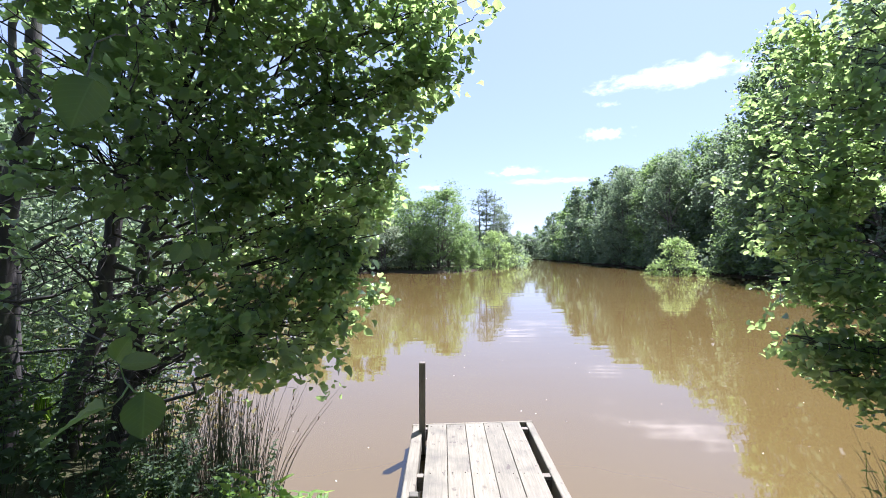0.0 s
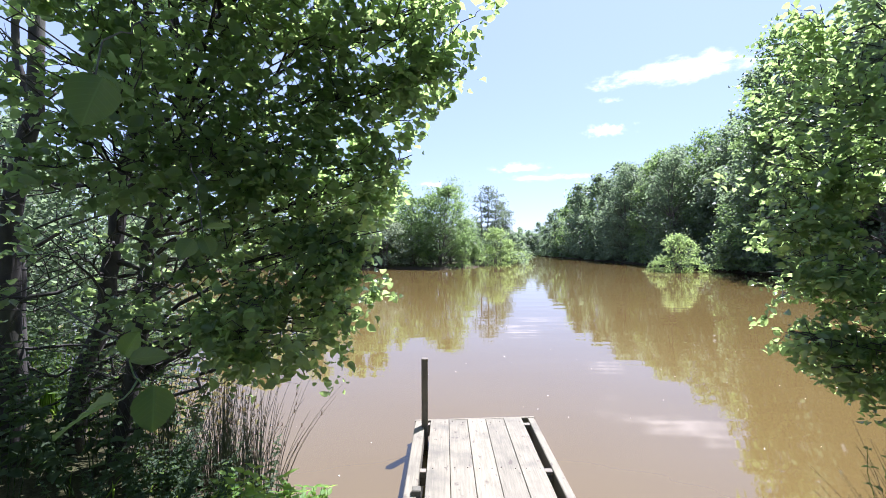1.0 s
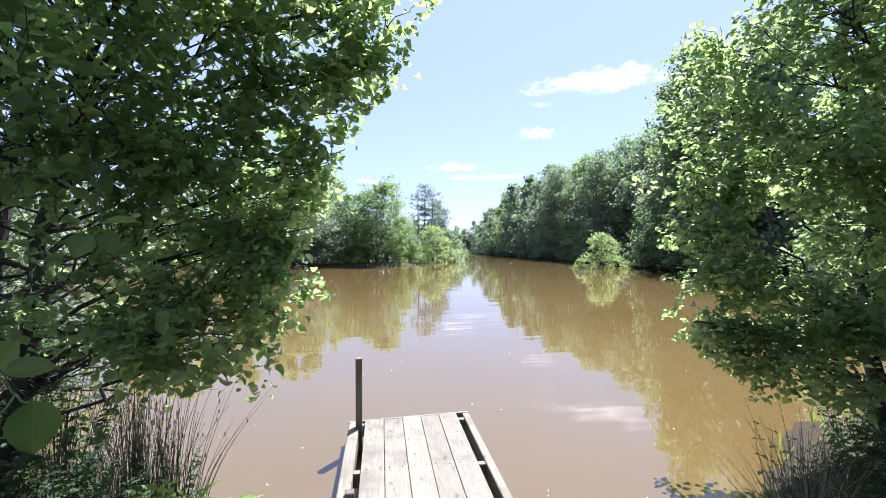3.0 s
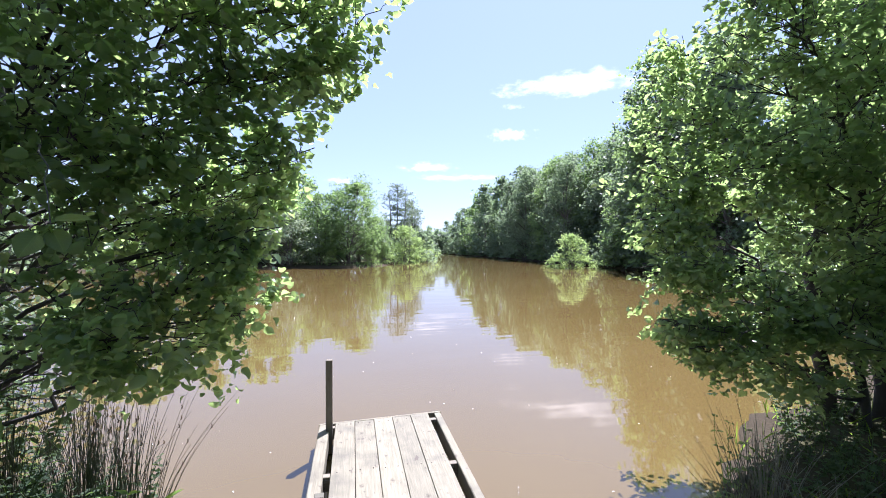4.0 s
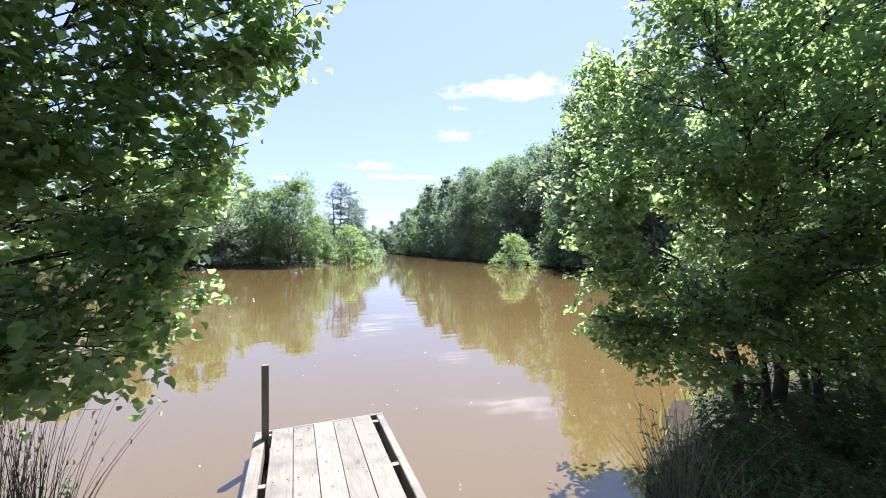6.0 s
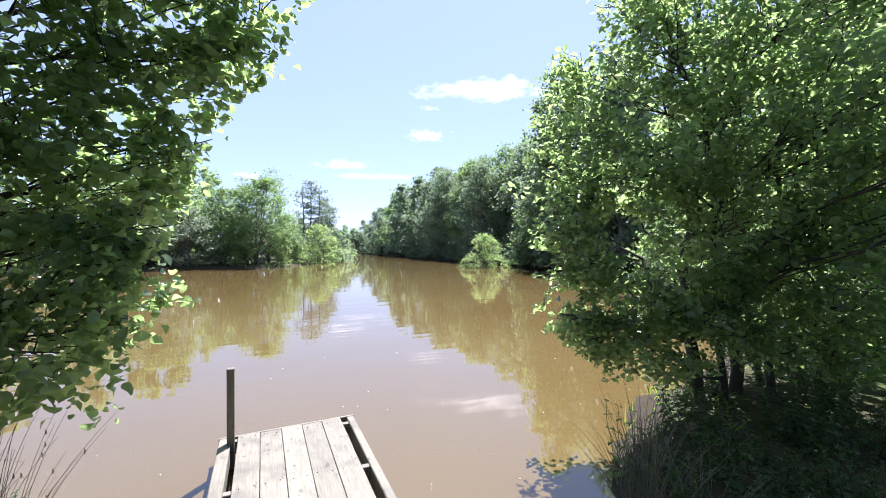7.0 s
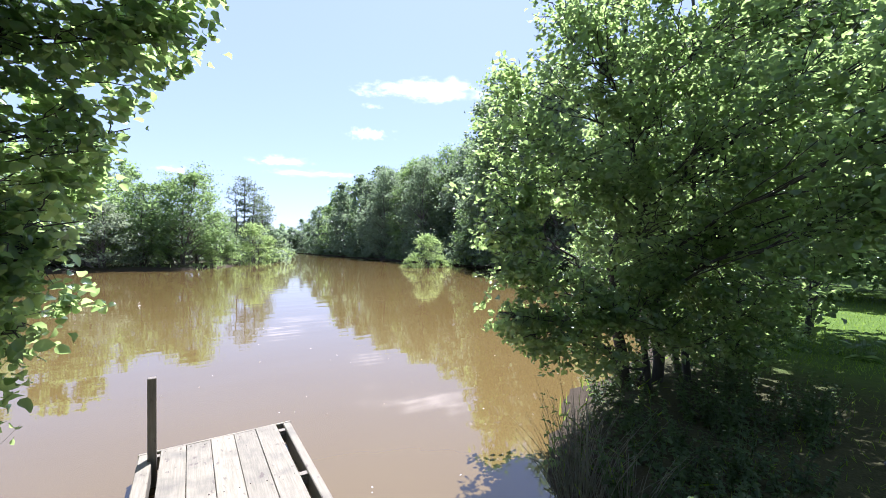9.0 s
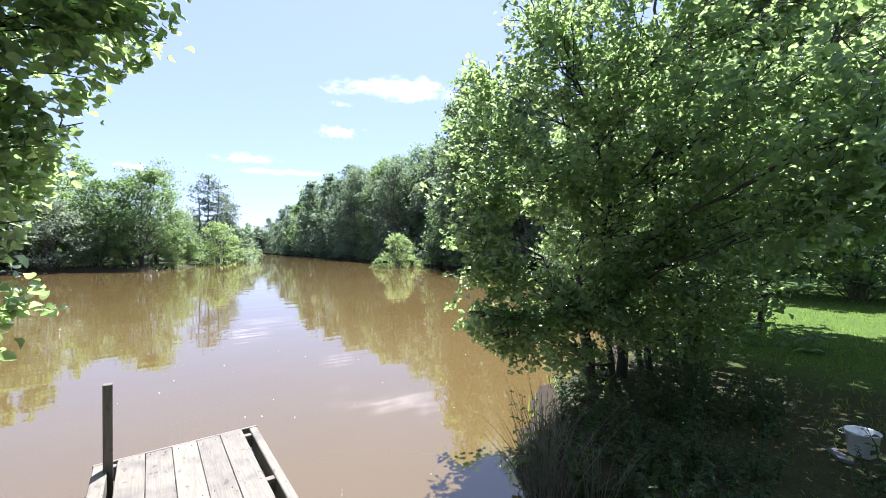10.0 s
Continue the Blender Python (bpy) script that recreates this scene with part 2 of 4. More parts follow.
def cloud_material(seed, density):
    """Cloud, its sunlit brightness put in as emission: bright vapour with ragged, thinning edges."""
    m, n, l, b = material("cloud_vapour")
    n.remove(b)
    gen = n.new("ShaderNodeTexCoord").outputs["Generated"]
    mp = n.new("ShaderNodeMapping")
    mp.inputs["Location"].default_value = (-0.5, 0, -0.5)
    mp.inputs["Scale"].default_value = (1, 0, 1)
    l.new(gen, mp.inputs["Vector"])
    ln = n.new("ShaderNodeVectorMath")
    ln.operation = "LENGTH"
    l.new(mp.outputs[0], ln.inputs[0])
    off = n.new("ShaderNodeMapping")
    off.inputs["Location"].default_value = (seed, seed * 0.7, 0)
    off.inputs["Scale"].default_value = (4.2, 0.0, 1.5)
    l.new(gen, off.inputs["Vector"])
    t = n.new("ShaderNodeTexNoise")
    t.inputs["Scale"].default_value, t.inputs["Detail"].default_value, t.inputs["Roughness"].default_value = 1.6, 6, 0.6
    l.new(off.outputs[0], t.inputs["Vector"])
    ma = n.new("ShaderNodeMath")
    ma.operation = "MULTIPLY_ADD"
    l.new(t.outputs[0], ma.inputs[0])
    ma.inputs[1].default_value, ma.inputs[2].default_value = 0.95, -0.10
    sb = n.new("ShaderNodeMath")
    sb.operation = "SUBTRACT"
    l.new(ma.outputs[0], sb.inputs[0])
    l.new(ln.outputs["Value"], sb.inputs[1])
    mr = n.new("ShaderNodeMapRange")
    mr.interpolation_type = "SMOOTHSTEP"
    mr.inputs[1].default_value, mr.inputs[2].default_value, mr.inputs[4].default_value = 0.0, 0.40, density
    l.new(sb.outputs[0], mr.inputs[0])
    em = n.new("ShaderNodeEmission")
    em.inputs["Color"].default_value, em.inputs["Strength"].default_value = (1.0, 0.985, 0.96, 1), 0.66
    tp = n.new("ShaderNodeBsdfTransparent")
    mx = n.new("ShaderNodeMixShader")
    l.new(mr.outputs[0], mx.inputs[0])
    l.new(tp.outputs[0], mx.inputs[1])
    l.new(em.outputs[0], mx.inputs[2])
    l.new(mx.outputs[0], n["Material Output"].inputs["Surface"])
    return m


# --- mesh helpers ---
def mesh_of(name, verts, faces, mat, smooth=False):
    me = bpy.data.meshes.new(name)
    verts = np.asarray(verts, dtype=np.float32).reshape(-1, 3)
    if isinstance(faces, np.ndarray):
        k = faces.shape[1]
        me.vertices.add(len(verts))
        me.vertices.foreach_set("co", verts.ravel())
        me.loops.add(faces.size)
        me.loops.foreach_set("vertex_index", faces.ravel().astype(np.int32))
        me.polygons.add(len(faces))
        me.polygons.foreach_set("loop_start", np.arange(0, faces.size, k, dtype=np.int32))
        me.update(calc_edges=True)
        me.validate()
    else:
        me.from_pydata([tuple(v) for v in verts], [], faces)
    if smooth:
        me.polygons.foreach_set("use_smooth", [True] * len(me.polygons))
    me.materials.append(mat)
    return me


def part(name, me, parent, label="", kind=""):
    ob = new(name, me)
    ob.parent = parent
    return tagged(ob, label=label, kind=kind)


def empty(name, at=(0, 0, 0), **tags):
    ob = new(name)
    ob.location = at
    ob.empty_display_size = 0.2
    return tagged(ob, **tags)


def bm_mesh(name, bm, mat, smooth=False):
    me = bpy.data.meshes.new(name)
    bm.to_mesh(me)
    bm.free()
    me.materials.append(mat)
    if smooth:
        me.polygons.foreach_set("use_smooth", [True] * len(me.polygons))
    return me


def tubes(name, lines, mat, sides=6):
    """Tapered round limbs along polylines: (points, radius at start, radius at end)."""
    V, Fc, base = [], [], 0
    ang = np.linspace(0, 2 * np.pi, sides, endpoint=False)
    ring = np.stack([np.cos(ang), np.sin(ang)], 1)
    for pts, r0, r1 in lines:
        p = np.asarray(pts, dtype=float)
        k = len(p)
        tan = np.gradient(p, axis=0)
        tan /= np.linalg.norm(tan, axis=1)[:, None] + 1e-9
        ref = np.array([0.0, 0.0, 1.0]) if abs(tan[:, 2]).mean() < 0.8 else np.array([1.0, 0.0, 0.0])
        a = np.cross(tan, ref)
        a /= np.linalg.norm(a, axis=1)[:, None] + 1e-9
        b = np.cross(tan, a)
        r = np.linspace(r0, r1, k)[:, None, None]
        v = p[:, None, :] + r * (ring[None, :, :1] * a[:, None, :] + ring[None, :, 1:] * b[:, None, :])
        V.append(v.reshape(-1, 3))
        i = np.arange(k - 1)[:, None] * sides
        j = np.arange(sides)[None, :]
        jn = (j + 1) % sides
        Fc.append(np.stack([base + i + j, base + i + jn, base + i + sides + jn, base + i + sides + j], -1).reshape(-1, 4))
        base += k * sides
    return mesh_of(name, np.concatenate(V), np.concatenate(Fc), mat, True)


def curve_pts(a, b, sag, k=7, wob=0.0):
    """Points of a limb from a to b that rises or hangs by sag in its middle."""
    s = np.linspace(0, 1, k)[:, None]
    p = np.asarray(a)[None] * (1 - s) + np.asarray(b)[None] * s
    p[:, 2] += sag * 4 * (s * (1 - s))[:, 0]
    if wob:
        p[1:-1] += rng.normal(0, wob, (k - 2, 3))
    return p


# leaf outlines: width and length of 1, folded a little along the midrib
ROUND_LEAF = np.array([(0, 0, 0), (.02, .5, -.05), (.03, 1.04, -.20), (-.17, .07, .07), (-.37, .44, .20), (-.24, .82, .05), (.18, .09, .06), (.35, .50, .14), (.20, .84, -.06)])
POINT_LEAF = np.array([(0, 0, 0), (0, .45, -.04), (0, 1.15, -.10), (-.20, .10, .02), (-.30, .35, .05), (-.16, .75, .0), (.20, .10, .02), (.30, .35, .05), (.16, .75, .0)])
LEAF_FACES = np.array([(0, 1, 4, 3), (1, 2, 5, 4), (0, 6, 7, 1), (1, 7, 8, 2)])
FULL_LEAF = np.array([(0, 0, 0), (.01, .32, -.03), (.03, .66, -.08), (.04, 1.04, -.24), (-.20, .04, .08), (-.39, .32, .19), (-.36, .62, .10), (-.17, .88, .0), (.19, .07, .05), (.35, .36, .20), (.38, .66, .08), (.20, .86, -.12)])
FULL_FACES = np.array([(0, 1, 5, 4), (1, 2, 6, 5), (2, 3, 7, 6), (0, 8, 9, 1), (1, 9, 10, 2), (2, 10, 11, 3)])
TUFT = np.array([(0, 0, 0), (.5, .45, .12), (0, 1, -.05), (-.5, .5, .12)])
TUFT_FACES = np.array([(0, 1, 2, 3)])


def leaves(name, pos, along, normal, size, mat, shape=ROUND_LEAF, faces=LEAF_FACES):
    """Many leaves in one mesh: each grows from pos towards along, its upper face to normal."""
    y = along / (np.linalg.norm(along, axis=1)[:, None] + 1e-9)
    x = np.cross(y, normal)
    x /= np.linalg.norm(x, axis=1)[:, None] + 1e-9
    z = np.cross(x, y)
    s = np.asarray(size)[:, None, None]
    v = pos[:, None, :] + s * (shape[None, :, :1] * x[:, None] + shape[None, :, 1:2] * y[:, None] + shape[None, :, 2:] * z[:, None])
    f = faces[None] + (np.arange(len(pos)) * len(shape))[:, None, None]
    return mesh_of(name, v.reshape(-1, 3), f.reshape(-1, faces.shape[1]), mat, len(shape) > 4)


def unit(v):
    return v / (np.linalg.norm(v, axis=-1, keepdims=True) + 1e-9)


# --- the pond's shore, anticlockwise round the water ---
SHORE = [(-0.72, 1.0), (1.35, 1.0), (2.1, 2.05), (3.2, 3.2), (4.5, 3.85), (6.4, 4.3), (9.0, 6.0), (14, 10.5), (19, 19), (21.2, 29), (22.2, 53), (22.6, 78), (24, 112), (17, 112),
         (15.8, 95), (8.5, 62), (4.6, 45), (2.2, 40.5), (0.6, 37.6), (-6, 38.4), (-18, 37), (-26, 30), (-24, 19), (-15, 11), (-7.5, 7.0), (-3.6, 4.6), (-1.9, 3.55), (-1.25, 2.95), (-0.85, 2.6), (-0.68, 2.2)]


def shore_distance(x, y):
    """Metres from the water's edge, positive on land."""
    q = np.array(SHORE)
    d = np.full(x.shape, 1e9)
    inside = np.zeros(x.shape, bool)
    for (ax, ay), (bx, by) in zip(q, np.roll(q, -1, 0)):
        ex, ey = bx - ax, by - ay
        s = np.clip(((x - ax) * ex + (y - ay) * ey) / (ex * ex + ey * ey), 0, 1)
        d = np.minimum(d, np.hypot(x - ax - s * ex, y - ay - s * ey))
        c = (ay > y) != (by > y)
        inside ^= c & (x < ex * (y - ay) / (ey if ey else 1e-9) + ax)
    return np.where(inside, -d, d)


def ground_height(x, y):
    x, y = np.asarray(x, float), np.asarray(y, float)
    d = shore_distance(x, y) + 0.12 * np.sin(x * 3.1 + y * 1.3) * np.sin(y * 2.3 - x) + 0.05 * np.sin(x * 9 + 2 * y)
    s = np.clip(d / 0.7, 0, 1)
    up = 0.22 * s * s * (3 - 2 * s) + 0.012 * np.clip(d, 0, 60)
    w = np.clip(-d / 0.9, 0, 1)
    return np.where(d > 0, up, -0.7 * w * w * (3 - 2 * w)) + 0.015 * np.sin(x * 2.7) * np.sin(y * 3.3) * (d > 0.3)


def gz(x, y):
    return float(ground_height(np.array([x]), np.array([y]))[0])


def build_ground():
    def axis(lo, hi, fine_lo, fine_hi, step):
        a = list(np.arange(fine_lo, fine_hi + 1e-6, step))
        s, v = step, fine_hi
        while v < hi:
            s = min(s * 1.12, 120)
            v += s
            a.append(v)
        s, v = step, fine_lo
        while v > lo:
            s = min(s * 1.12, 120)
            v -= s
            a.insert(0, v)
        return np.array(a)
    xs, ys = axis(-1800, 1800, -8, 14, 0.2), axis(-1500, 2200, -4, 9, 0.2)
    X, Y = np.meshgrid(xs, ys)
    Z = ground_height(X, Y)
    nx, ny = len(xs), len(ys)
    i = (np.arange(ny - 1)[:, None] * nx + np.arange(nx - 1)[None]).ravel()
    f = np.stack([i, i + 1, i + nx + 1, i + nx], 1)
    ob = new("ground", mesh_of("ground", np.stack([X, Y, Z], -1).reshape(-1, 3), f, GROUND, True))
    tagged(ob, "earth and turf bank sloping gently into the pond", "ground", kind="structure")
    xs, ys = np.linspace(-32, 30, 32), np.linspace(-1, 118, 60)
    X, Y = np.meshgrid(xs, ys)
    i = (np.arange(59)[:, None] * 32 + np.arange(31)[None]).ravel()
    f = np.stack([i, i + 1, i + 33, i + 32], 1)
    ob = new("water", mesh_of("water", np.stack([X, Y, 0 * X], -1).reshape(-1, 3), f, WATER, True))
    tagged(ob, "calm muddy brown pond water reflecting trees and sky", "water", kind="structure")


build_ground()


def build_clouds():
    for k, (az, el, w, h, dens) in enumerate(CLOUDS):
        d = 2600.0
        az, el = radians(az), radians(el)
        c = Vector((math.sin(az) * math.cos(el), math.cos(az) * math.cos(el), math.sin(el))) * d
        bm = bmesh.new()
        W, Hh = radians(w) * d, radians(h) * d
        for i in range(9):
            for j in range(5):
                u, v = i / 8 - 0.5, j / 4 - 0.5
                bm.verts.new((u * W, -0.12 * W * (1 - 4 * u * u) * (1 - 4 * v * v), v * Hh))
        bm.verts.ensure_lookup_table()
        for i in range(8):
            for j in range(4):
                bm.faces.new([bm.verts[a] for a in (i * 5 + j, i * 5 + 5 + j, i * 5 + 6 + j, i * 5 + 1 + j)])
        ob = new("cloud", bm_mesh("cloud", bm, cloud_material(3.7 * k + 1.3, dens), True))
        ob.matrix_world = Matrix.Translation(c) @ Matrix.Rotation(-az, 4, "Z") @ Matrix.Rotation(-el * -1, 4, "X")
        ob.visible_shadow = False
        tagged(ob, ("small white fair-weather cloud with ragged edges", "thin wisp of white cloud in blue sky")[dens < 0.8], "cloud", "fair-weather clouds", kind="structure")


# azimuth, elevation, width, height in degrees, density
CLOUDS = [(27.3, 20.1, 24.0, 4.2, 0.95), (20.9, 14.6, 8.2, 2.3, 0.6), (10.0, 10.6, 10.5, 1.9, 0.7), (12.2, 9.3, 12.0, 1.3, 0.35), (17.0, 9.3, 7.0, 1.2, 0.3), (-1.5, 8.6, 5.0, 1.4, 0.4), (21.2, 18.0, 4.0, 1.1, 0.2)]
build_clouds()


# --- jetty ---
def rounded_box(name, x0, x1, y0, y1, z0, z1, mat, bevel=0.004, skew=0.0):
    """A sawn timber with eased edges; skew turns its far end."""
    bm = bmesh.new()
    bmesh.ops.create_cube(bm, size=1)
    for v in bm.verts:
        far = v.co.y > 0
        x = x0 if v.co.x < 0 else x1
        v.co = Vector((x, (y1 + skew * (x - x0)) if far else y0, z0 if v.co.z < 0 else z1))
    bmesh.ops.bevel(bm, geom=bm.edges[:], offset=bevel, segments=1, affect="EDGES")
    return bm_mesh(name, bm, mat)


def build_jetty():
    j = empty("jetty", (0, 0, 0.2), label="small weathered timber jetty on posts over the pond", category="jetty")
    top, sk = 0.0, 0.070
    left, right = -0.172, 0.692
    bw = (right - left) / 5
    jit = [0.004, -0.006, 0.003, -0.003, 0.005]
    for k in range(5):
        a = left + k * bw
        part("deck_board", rounded_box("deck_board", a + 0.002, a + bw - 0.002, 0.45, 3.985 + sk * (a + 0.31) + jit[k] * 0.4, top - 0.03, top + jit[k] * 0.3, DECK, 0.003, sk), j)
    part("side_beam", rounded_box("side_beam", -0.312, -0.222, 0.45, 3.985, top - 0.14, top, DECK, 0.006, sk), j)
    part("side_beam", rounded_box("side_beam", 0.752, 0.815, 0.45, 4.058, top - 0.14, top - 0.002, DECK, 0.006, sk), j)
    bm = bmesh.new()
    bmesh.ops.create_cube(bm, size=1)
    for v in bm.verts:
        x = -0.318 if v.co.x < 0 else 0.822
        v.co = Vector((x, 3.990 + sk * (x + 0.31) + (0.028 if v.co.y > 0 else 0.0), -0.135 if v.co.z < 0 else -0.001))
    bmesh.ops.bevel(bm, geom=bm.edges[:], offset=0.004, segments=1, affect="EDGES")
    part("end_board", bm_mesh("end_board", bm, DECK), j)
    for y in (3.93, 3.10, 2.20, 1.30, 0.60):
        part("cross_beam", rounded_box("cross_beam", -0.224, 0.754, y, y + 0.055, top - 0.12, top - 0.034, DECK_X, 0.004), j)
        for x0, x1 in ((-0.224, -0.173), (0.694, 0.754)):
            part("spacer_block", rounded_box("spacer_block", x0, x1, y + 0.002, y + 0.053, top - 0.033, top - 0.016, DECK_X, 0.003), j)
    nail = bmesh.new()
    bmesh.ops.create_cone(nail, cap_ends=True, segments=8, radius1=0.0045, radius2=0.004, depth=0.004)
    nail = bm_mesh("nail", nail, RUST)
    for y in (3.955, 3.125, 2.225, 1.325):
        for k in range(5):
            for u in (0.22, 0.78):
                ob = part("nail", nail, j)
                ob.location = (left + (k + u) * bw + rng.uniform(-0.008, 0.008), y + rng.uniform(-0.012, 0.012), top + 0.002)
    for x, y, zt in ((-0.225, 2.80, 0.035), (0.72, 3.55, -0.145), (0.72, 1.5, -0.145), (-0.20, 1.5, -0.145)):
        part("support_post", rounded_box("support_post", x - 0.03, x + 0.03, y - 0.03, y + 0.03, -1.1, zt, POSTW, 0.005), j)
    part("mooring_post", rounded_box("mooring_post", -0.247, -0.190, 3.835, 3.892, -1.1, 0.618, POSTW, 0.004), j, "tall dark square mooring post")


build_jetty()


# --- woods and trees at a distance ---
def far_tree_meshes(H, R, low, count, mat, lump=0.22, tuft=0.2, power=0.75, gappy=0.0, lean=0.0, stems=1, ruffle=0.36, shell=0.2):
    """Trunk and crown meshes of one tree: boughs that carry flattened clumps of leaf tufts."""
    lines, P, A, N = [], [], [], []
    nclump = max(24, int(count / 34))
    for s in range(stems):
        ox, oy = (0, 0) if stems == 1 else tuple(rng.normal(0, 0.12 * R, 2))
        top = np.array([ox + lean * H + rng.normal(0, 0.05 * H), oy + rng.normal(0, 0.05 * H), H * rng.uniform(0.9, 1.0)])
        stem = curve_pts((ox * 0.4, oy * 0.4, -0.2), top, 0, 9, 0.012 * H)
        lines.append((stem, 0.018 * H / math.sqrt(stems) + 0.02, 0.01))
        for k in range(nclump // stems):
            u = rng.random() ** 1.05
            h = low + (H - low) * u
            prof = R * (math.sin(math.pi * (0.12 + 0.88 * u) ** power) ** 0.7 * 0.95 + 0.06) * rng.uniform(0.75, 1.18)
            a = rng.uniform(0, 2 * np.pi)
            rad = prof * math.sqrt(rng.uniform(shell, 1.0))
            if gappy and rng.random() < gappy:
                continue
            t = min(0.97, max(0.05, (h - rad * 0.35) / H))
            at = stem[int(t * 8)]
            end = np.array([at[0] + rad * math.cos(a), at[1] + rad * math.sin(a), h])
            if rng.random() < 0.32:
                lines.append((curve_pts(at, end, 0.05 * rad, 4, 0.02 * rad), 0.006 * H * (1 - 0.7 * u) + 0.008, 0.006))
            m = int(34 * rng.uniform(0.5, 1.5))
            sp = lump * R * rng.uniform(0.5, 1.3)
            q = rng.normal(0, 1, (m, 3)) * np.array([sp, sp, sp * 0.55]) + end
            P.append(q)
            out = unit(q - np.array([at[0], at[1], h - 0.6]) + rng.normal(0, 0.35, (m, 3)))
            A.append(out + rng.normal(0, 0.6, (m, 3)))
            N.append(out * 0.8 + np.array([0, 0, 0.7]) + rng.normal(0, ruffle, (m, 3)))
    P, A, N = np.concatenate(P), np.concatenate(A), np.concatenate(N)
    P[:, 2] = np.maximum(P[:, 2], 0.08)
    size = tuft * rng.uniform(0.6, 1.35, len(P))
    return tubes("trunk", lines, BARK_FAR, 4), leaves("crown", P, A, N, size, mat, TUFT, TUFT_FACES)


def make_tree(name, meshes, label, category="tree", group=""):
    t = empty(name, label=label, category=category, group=group)
    part("trunk", meshes[0], t)
    part("crown", meshes[1], t)
    return t


def put(tree, x, y, scale=1.0, turn=None, sink=0.05, flat=1.0):
    """A tree or bush set on the ground, turned and scaled."""
    z = max(gz(x, y), -0.25) - sink
    turn = rng.uniform(0, 360) if turn is None else turn
    ob = copy_thing(tree, pose(x, y, z, 0, 0, turn))
    ob.scale = (scale, scale, scale * flat)
    return ob


def place_first(tree, x, y, scale=1.0):
    tree.location = (x, y, max(gz(x, y), -0.25) - 0.05)
    tree.scale = (scale,) * 3


WOOD = "trees of the wood along the shore"
wood_trees = [make_tree("woodland_tree", far_tree_meshes(14.0, 3.4, 0.9, 8600, LEAF_DARK, 0.13, 0.225, 0.70, 0.05, 0, 2), "tall dense dark green broadleaf tree by the water", "tree", WOOD),
              make_tree("woodland_tree", far_tree_meshes(13.0, 3.0, 0.9, 7400, LEAF_DARK, 0.13, 0.215, 0.76, 0.08), "tall dense dark green broadleaf tree by the water", "tree", WOOD),
              make_tree("woodland_tree", far_tree_meshes(14.2, 3.1, 0.3, 7600, LEAF_MID, 0.13, 0.215, 0.66, 0.1, 0, 2), "tall mid-green broadleaf tree in the waterside wood", "tree", WOOD),
              make_tree("woodland_tree", far_tree_meshes(15.2, 2.0, 1.5, 4600, LEAF_MID, 0.18, 0.17, 0.9, 0.3), "tall thin-topped airy tree in the waterside wood", "tree", WOOD)]
far_wood = [make_tree("woodland_tree", far_tree_meshes(13.6, 3.0, 0.1, 2900, LEAF_DARK, 0.14, 0.36, 0.70, 0.05, 0, 2), "dense dark green tree far down the pond", "tree", WOOD),
            make_tree("woodland_tree", far_tree_meshes(13.2, 2.8, 0.1, 2700, LEAF_MID, 0.14, 0.36, 0.74, 0.08), "mid-green leafy tree far down the pond", "tree", WOOD)]
place_first(far_wood[0], 25.2, 101, 0.72)
place_first(far_wood[1], 29.0, 97, 0.9)
spots = []
y = 21.0
while y < 112:
    edge = float(np.interp(y, [11, 19, 29, 53, 78, 112], [14, 19, 21.2, 22.2, 22.6, 24]))
    ease = float(np.interp(y, [84, 110], [1.0, 0.5]))      # lower trees towards the inlet
    spots.append((edge + rng.uniform(0.7, 2.4), y + rng.uniform(-1.0, 1.0), ease * rng.uniform(0.74, 1.0)))
    spots.append((edge + rng.uniform(3.6, 5.0), y + 1.5 + rng.uniform(-1, 1), ease * rng.uniform(0.84, 1.04)))
    spots.append((edge + rng.uniform(6.5, 8.5), y + rng.uniform(-1, 1), ease * rng.uniform(0.84, 1.0)))
    y += 3.3 if y < 60 else 4.4
for x, y, s in [(22.6, 26, 1.08), (23.6, 29.5, 1.1), (21.8, 22.5, 1.05), (25.5, 25, 1.12), (26.0, 30.5, 1.1), (25.0, 34, 1.08)]:
    spots.append((x, y, s))
first = set()
for i, (x, y, s) in enumerate(spots):
    if 33.5 < y < 42 and x < 25.5:
        x, s = x + 2.6, s * 0.9      # a bay in the wood's edge
    k = int(rng.choice(4, p=[0.42, 0.30, 0.23, 0.05]))
    if y > 62 and k != 3:
        put(far_wood[k % 2], x, y, s)
        continue
    if k not in first:
        first.add(k)
        place_first(wood_trees[k], x, y, s)
    else:
        put(wood_trees[k], x, y, s)
for k in range(4):
    if k not in first:
        place_first(wood_trees[k], 30, 45 + 9 * k)

shrub = make_tree("shore_shrub", far_tree_meshes(3.4, 1.9, 0.0, 1600, LEAF_DARK, 0.2, 0.26, 0.6, 0, 0, 4), "dense dark shrub overhanging the wooded shore", "bush", "shrubs along the wooded shore")
place_first(shrub, 22.2, 31.0, 1.0)
y = 22.0
while y < 110:
    edge = float(np.interp(y, [11, 19, 29, 53, 78, 112], [14, 19, 21.2, 22.2, 22.6, 24]))
    put(shrub, edge + rng.uniform(0.5, 1.6), y, rng.uniform(0.45, 1.0))
    put(shrub, edge + rng.uniform(4.0, 6.0), y + 1.0, rng.uniform(1.0, 1.7))
    y += 3.0 if y < 60 else 4.4

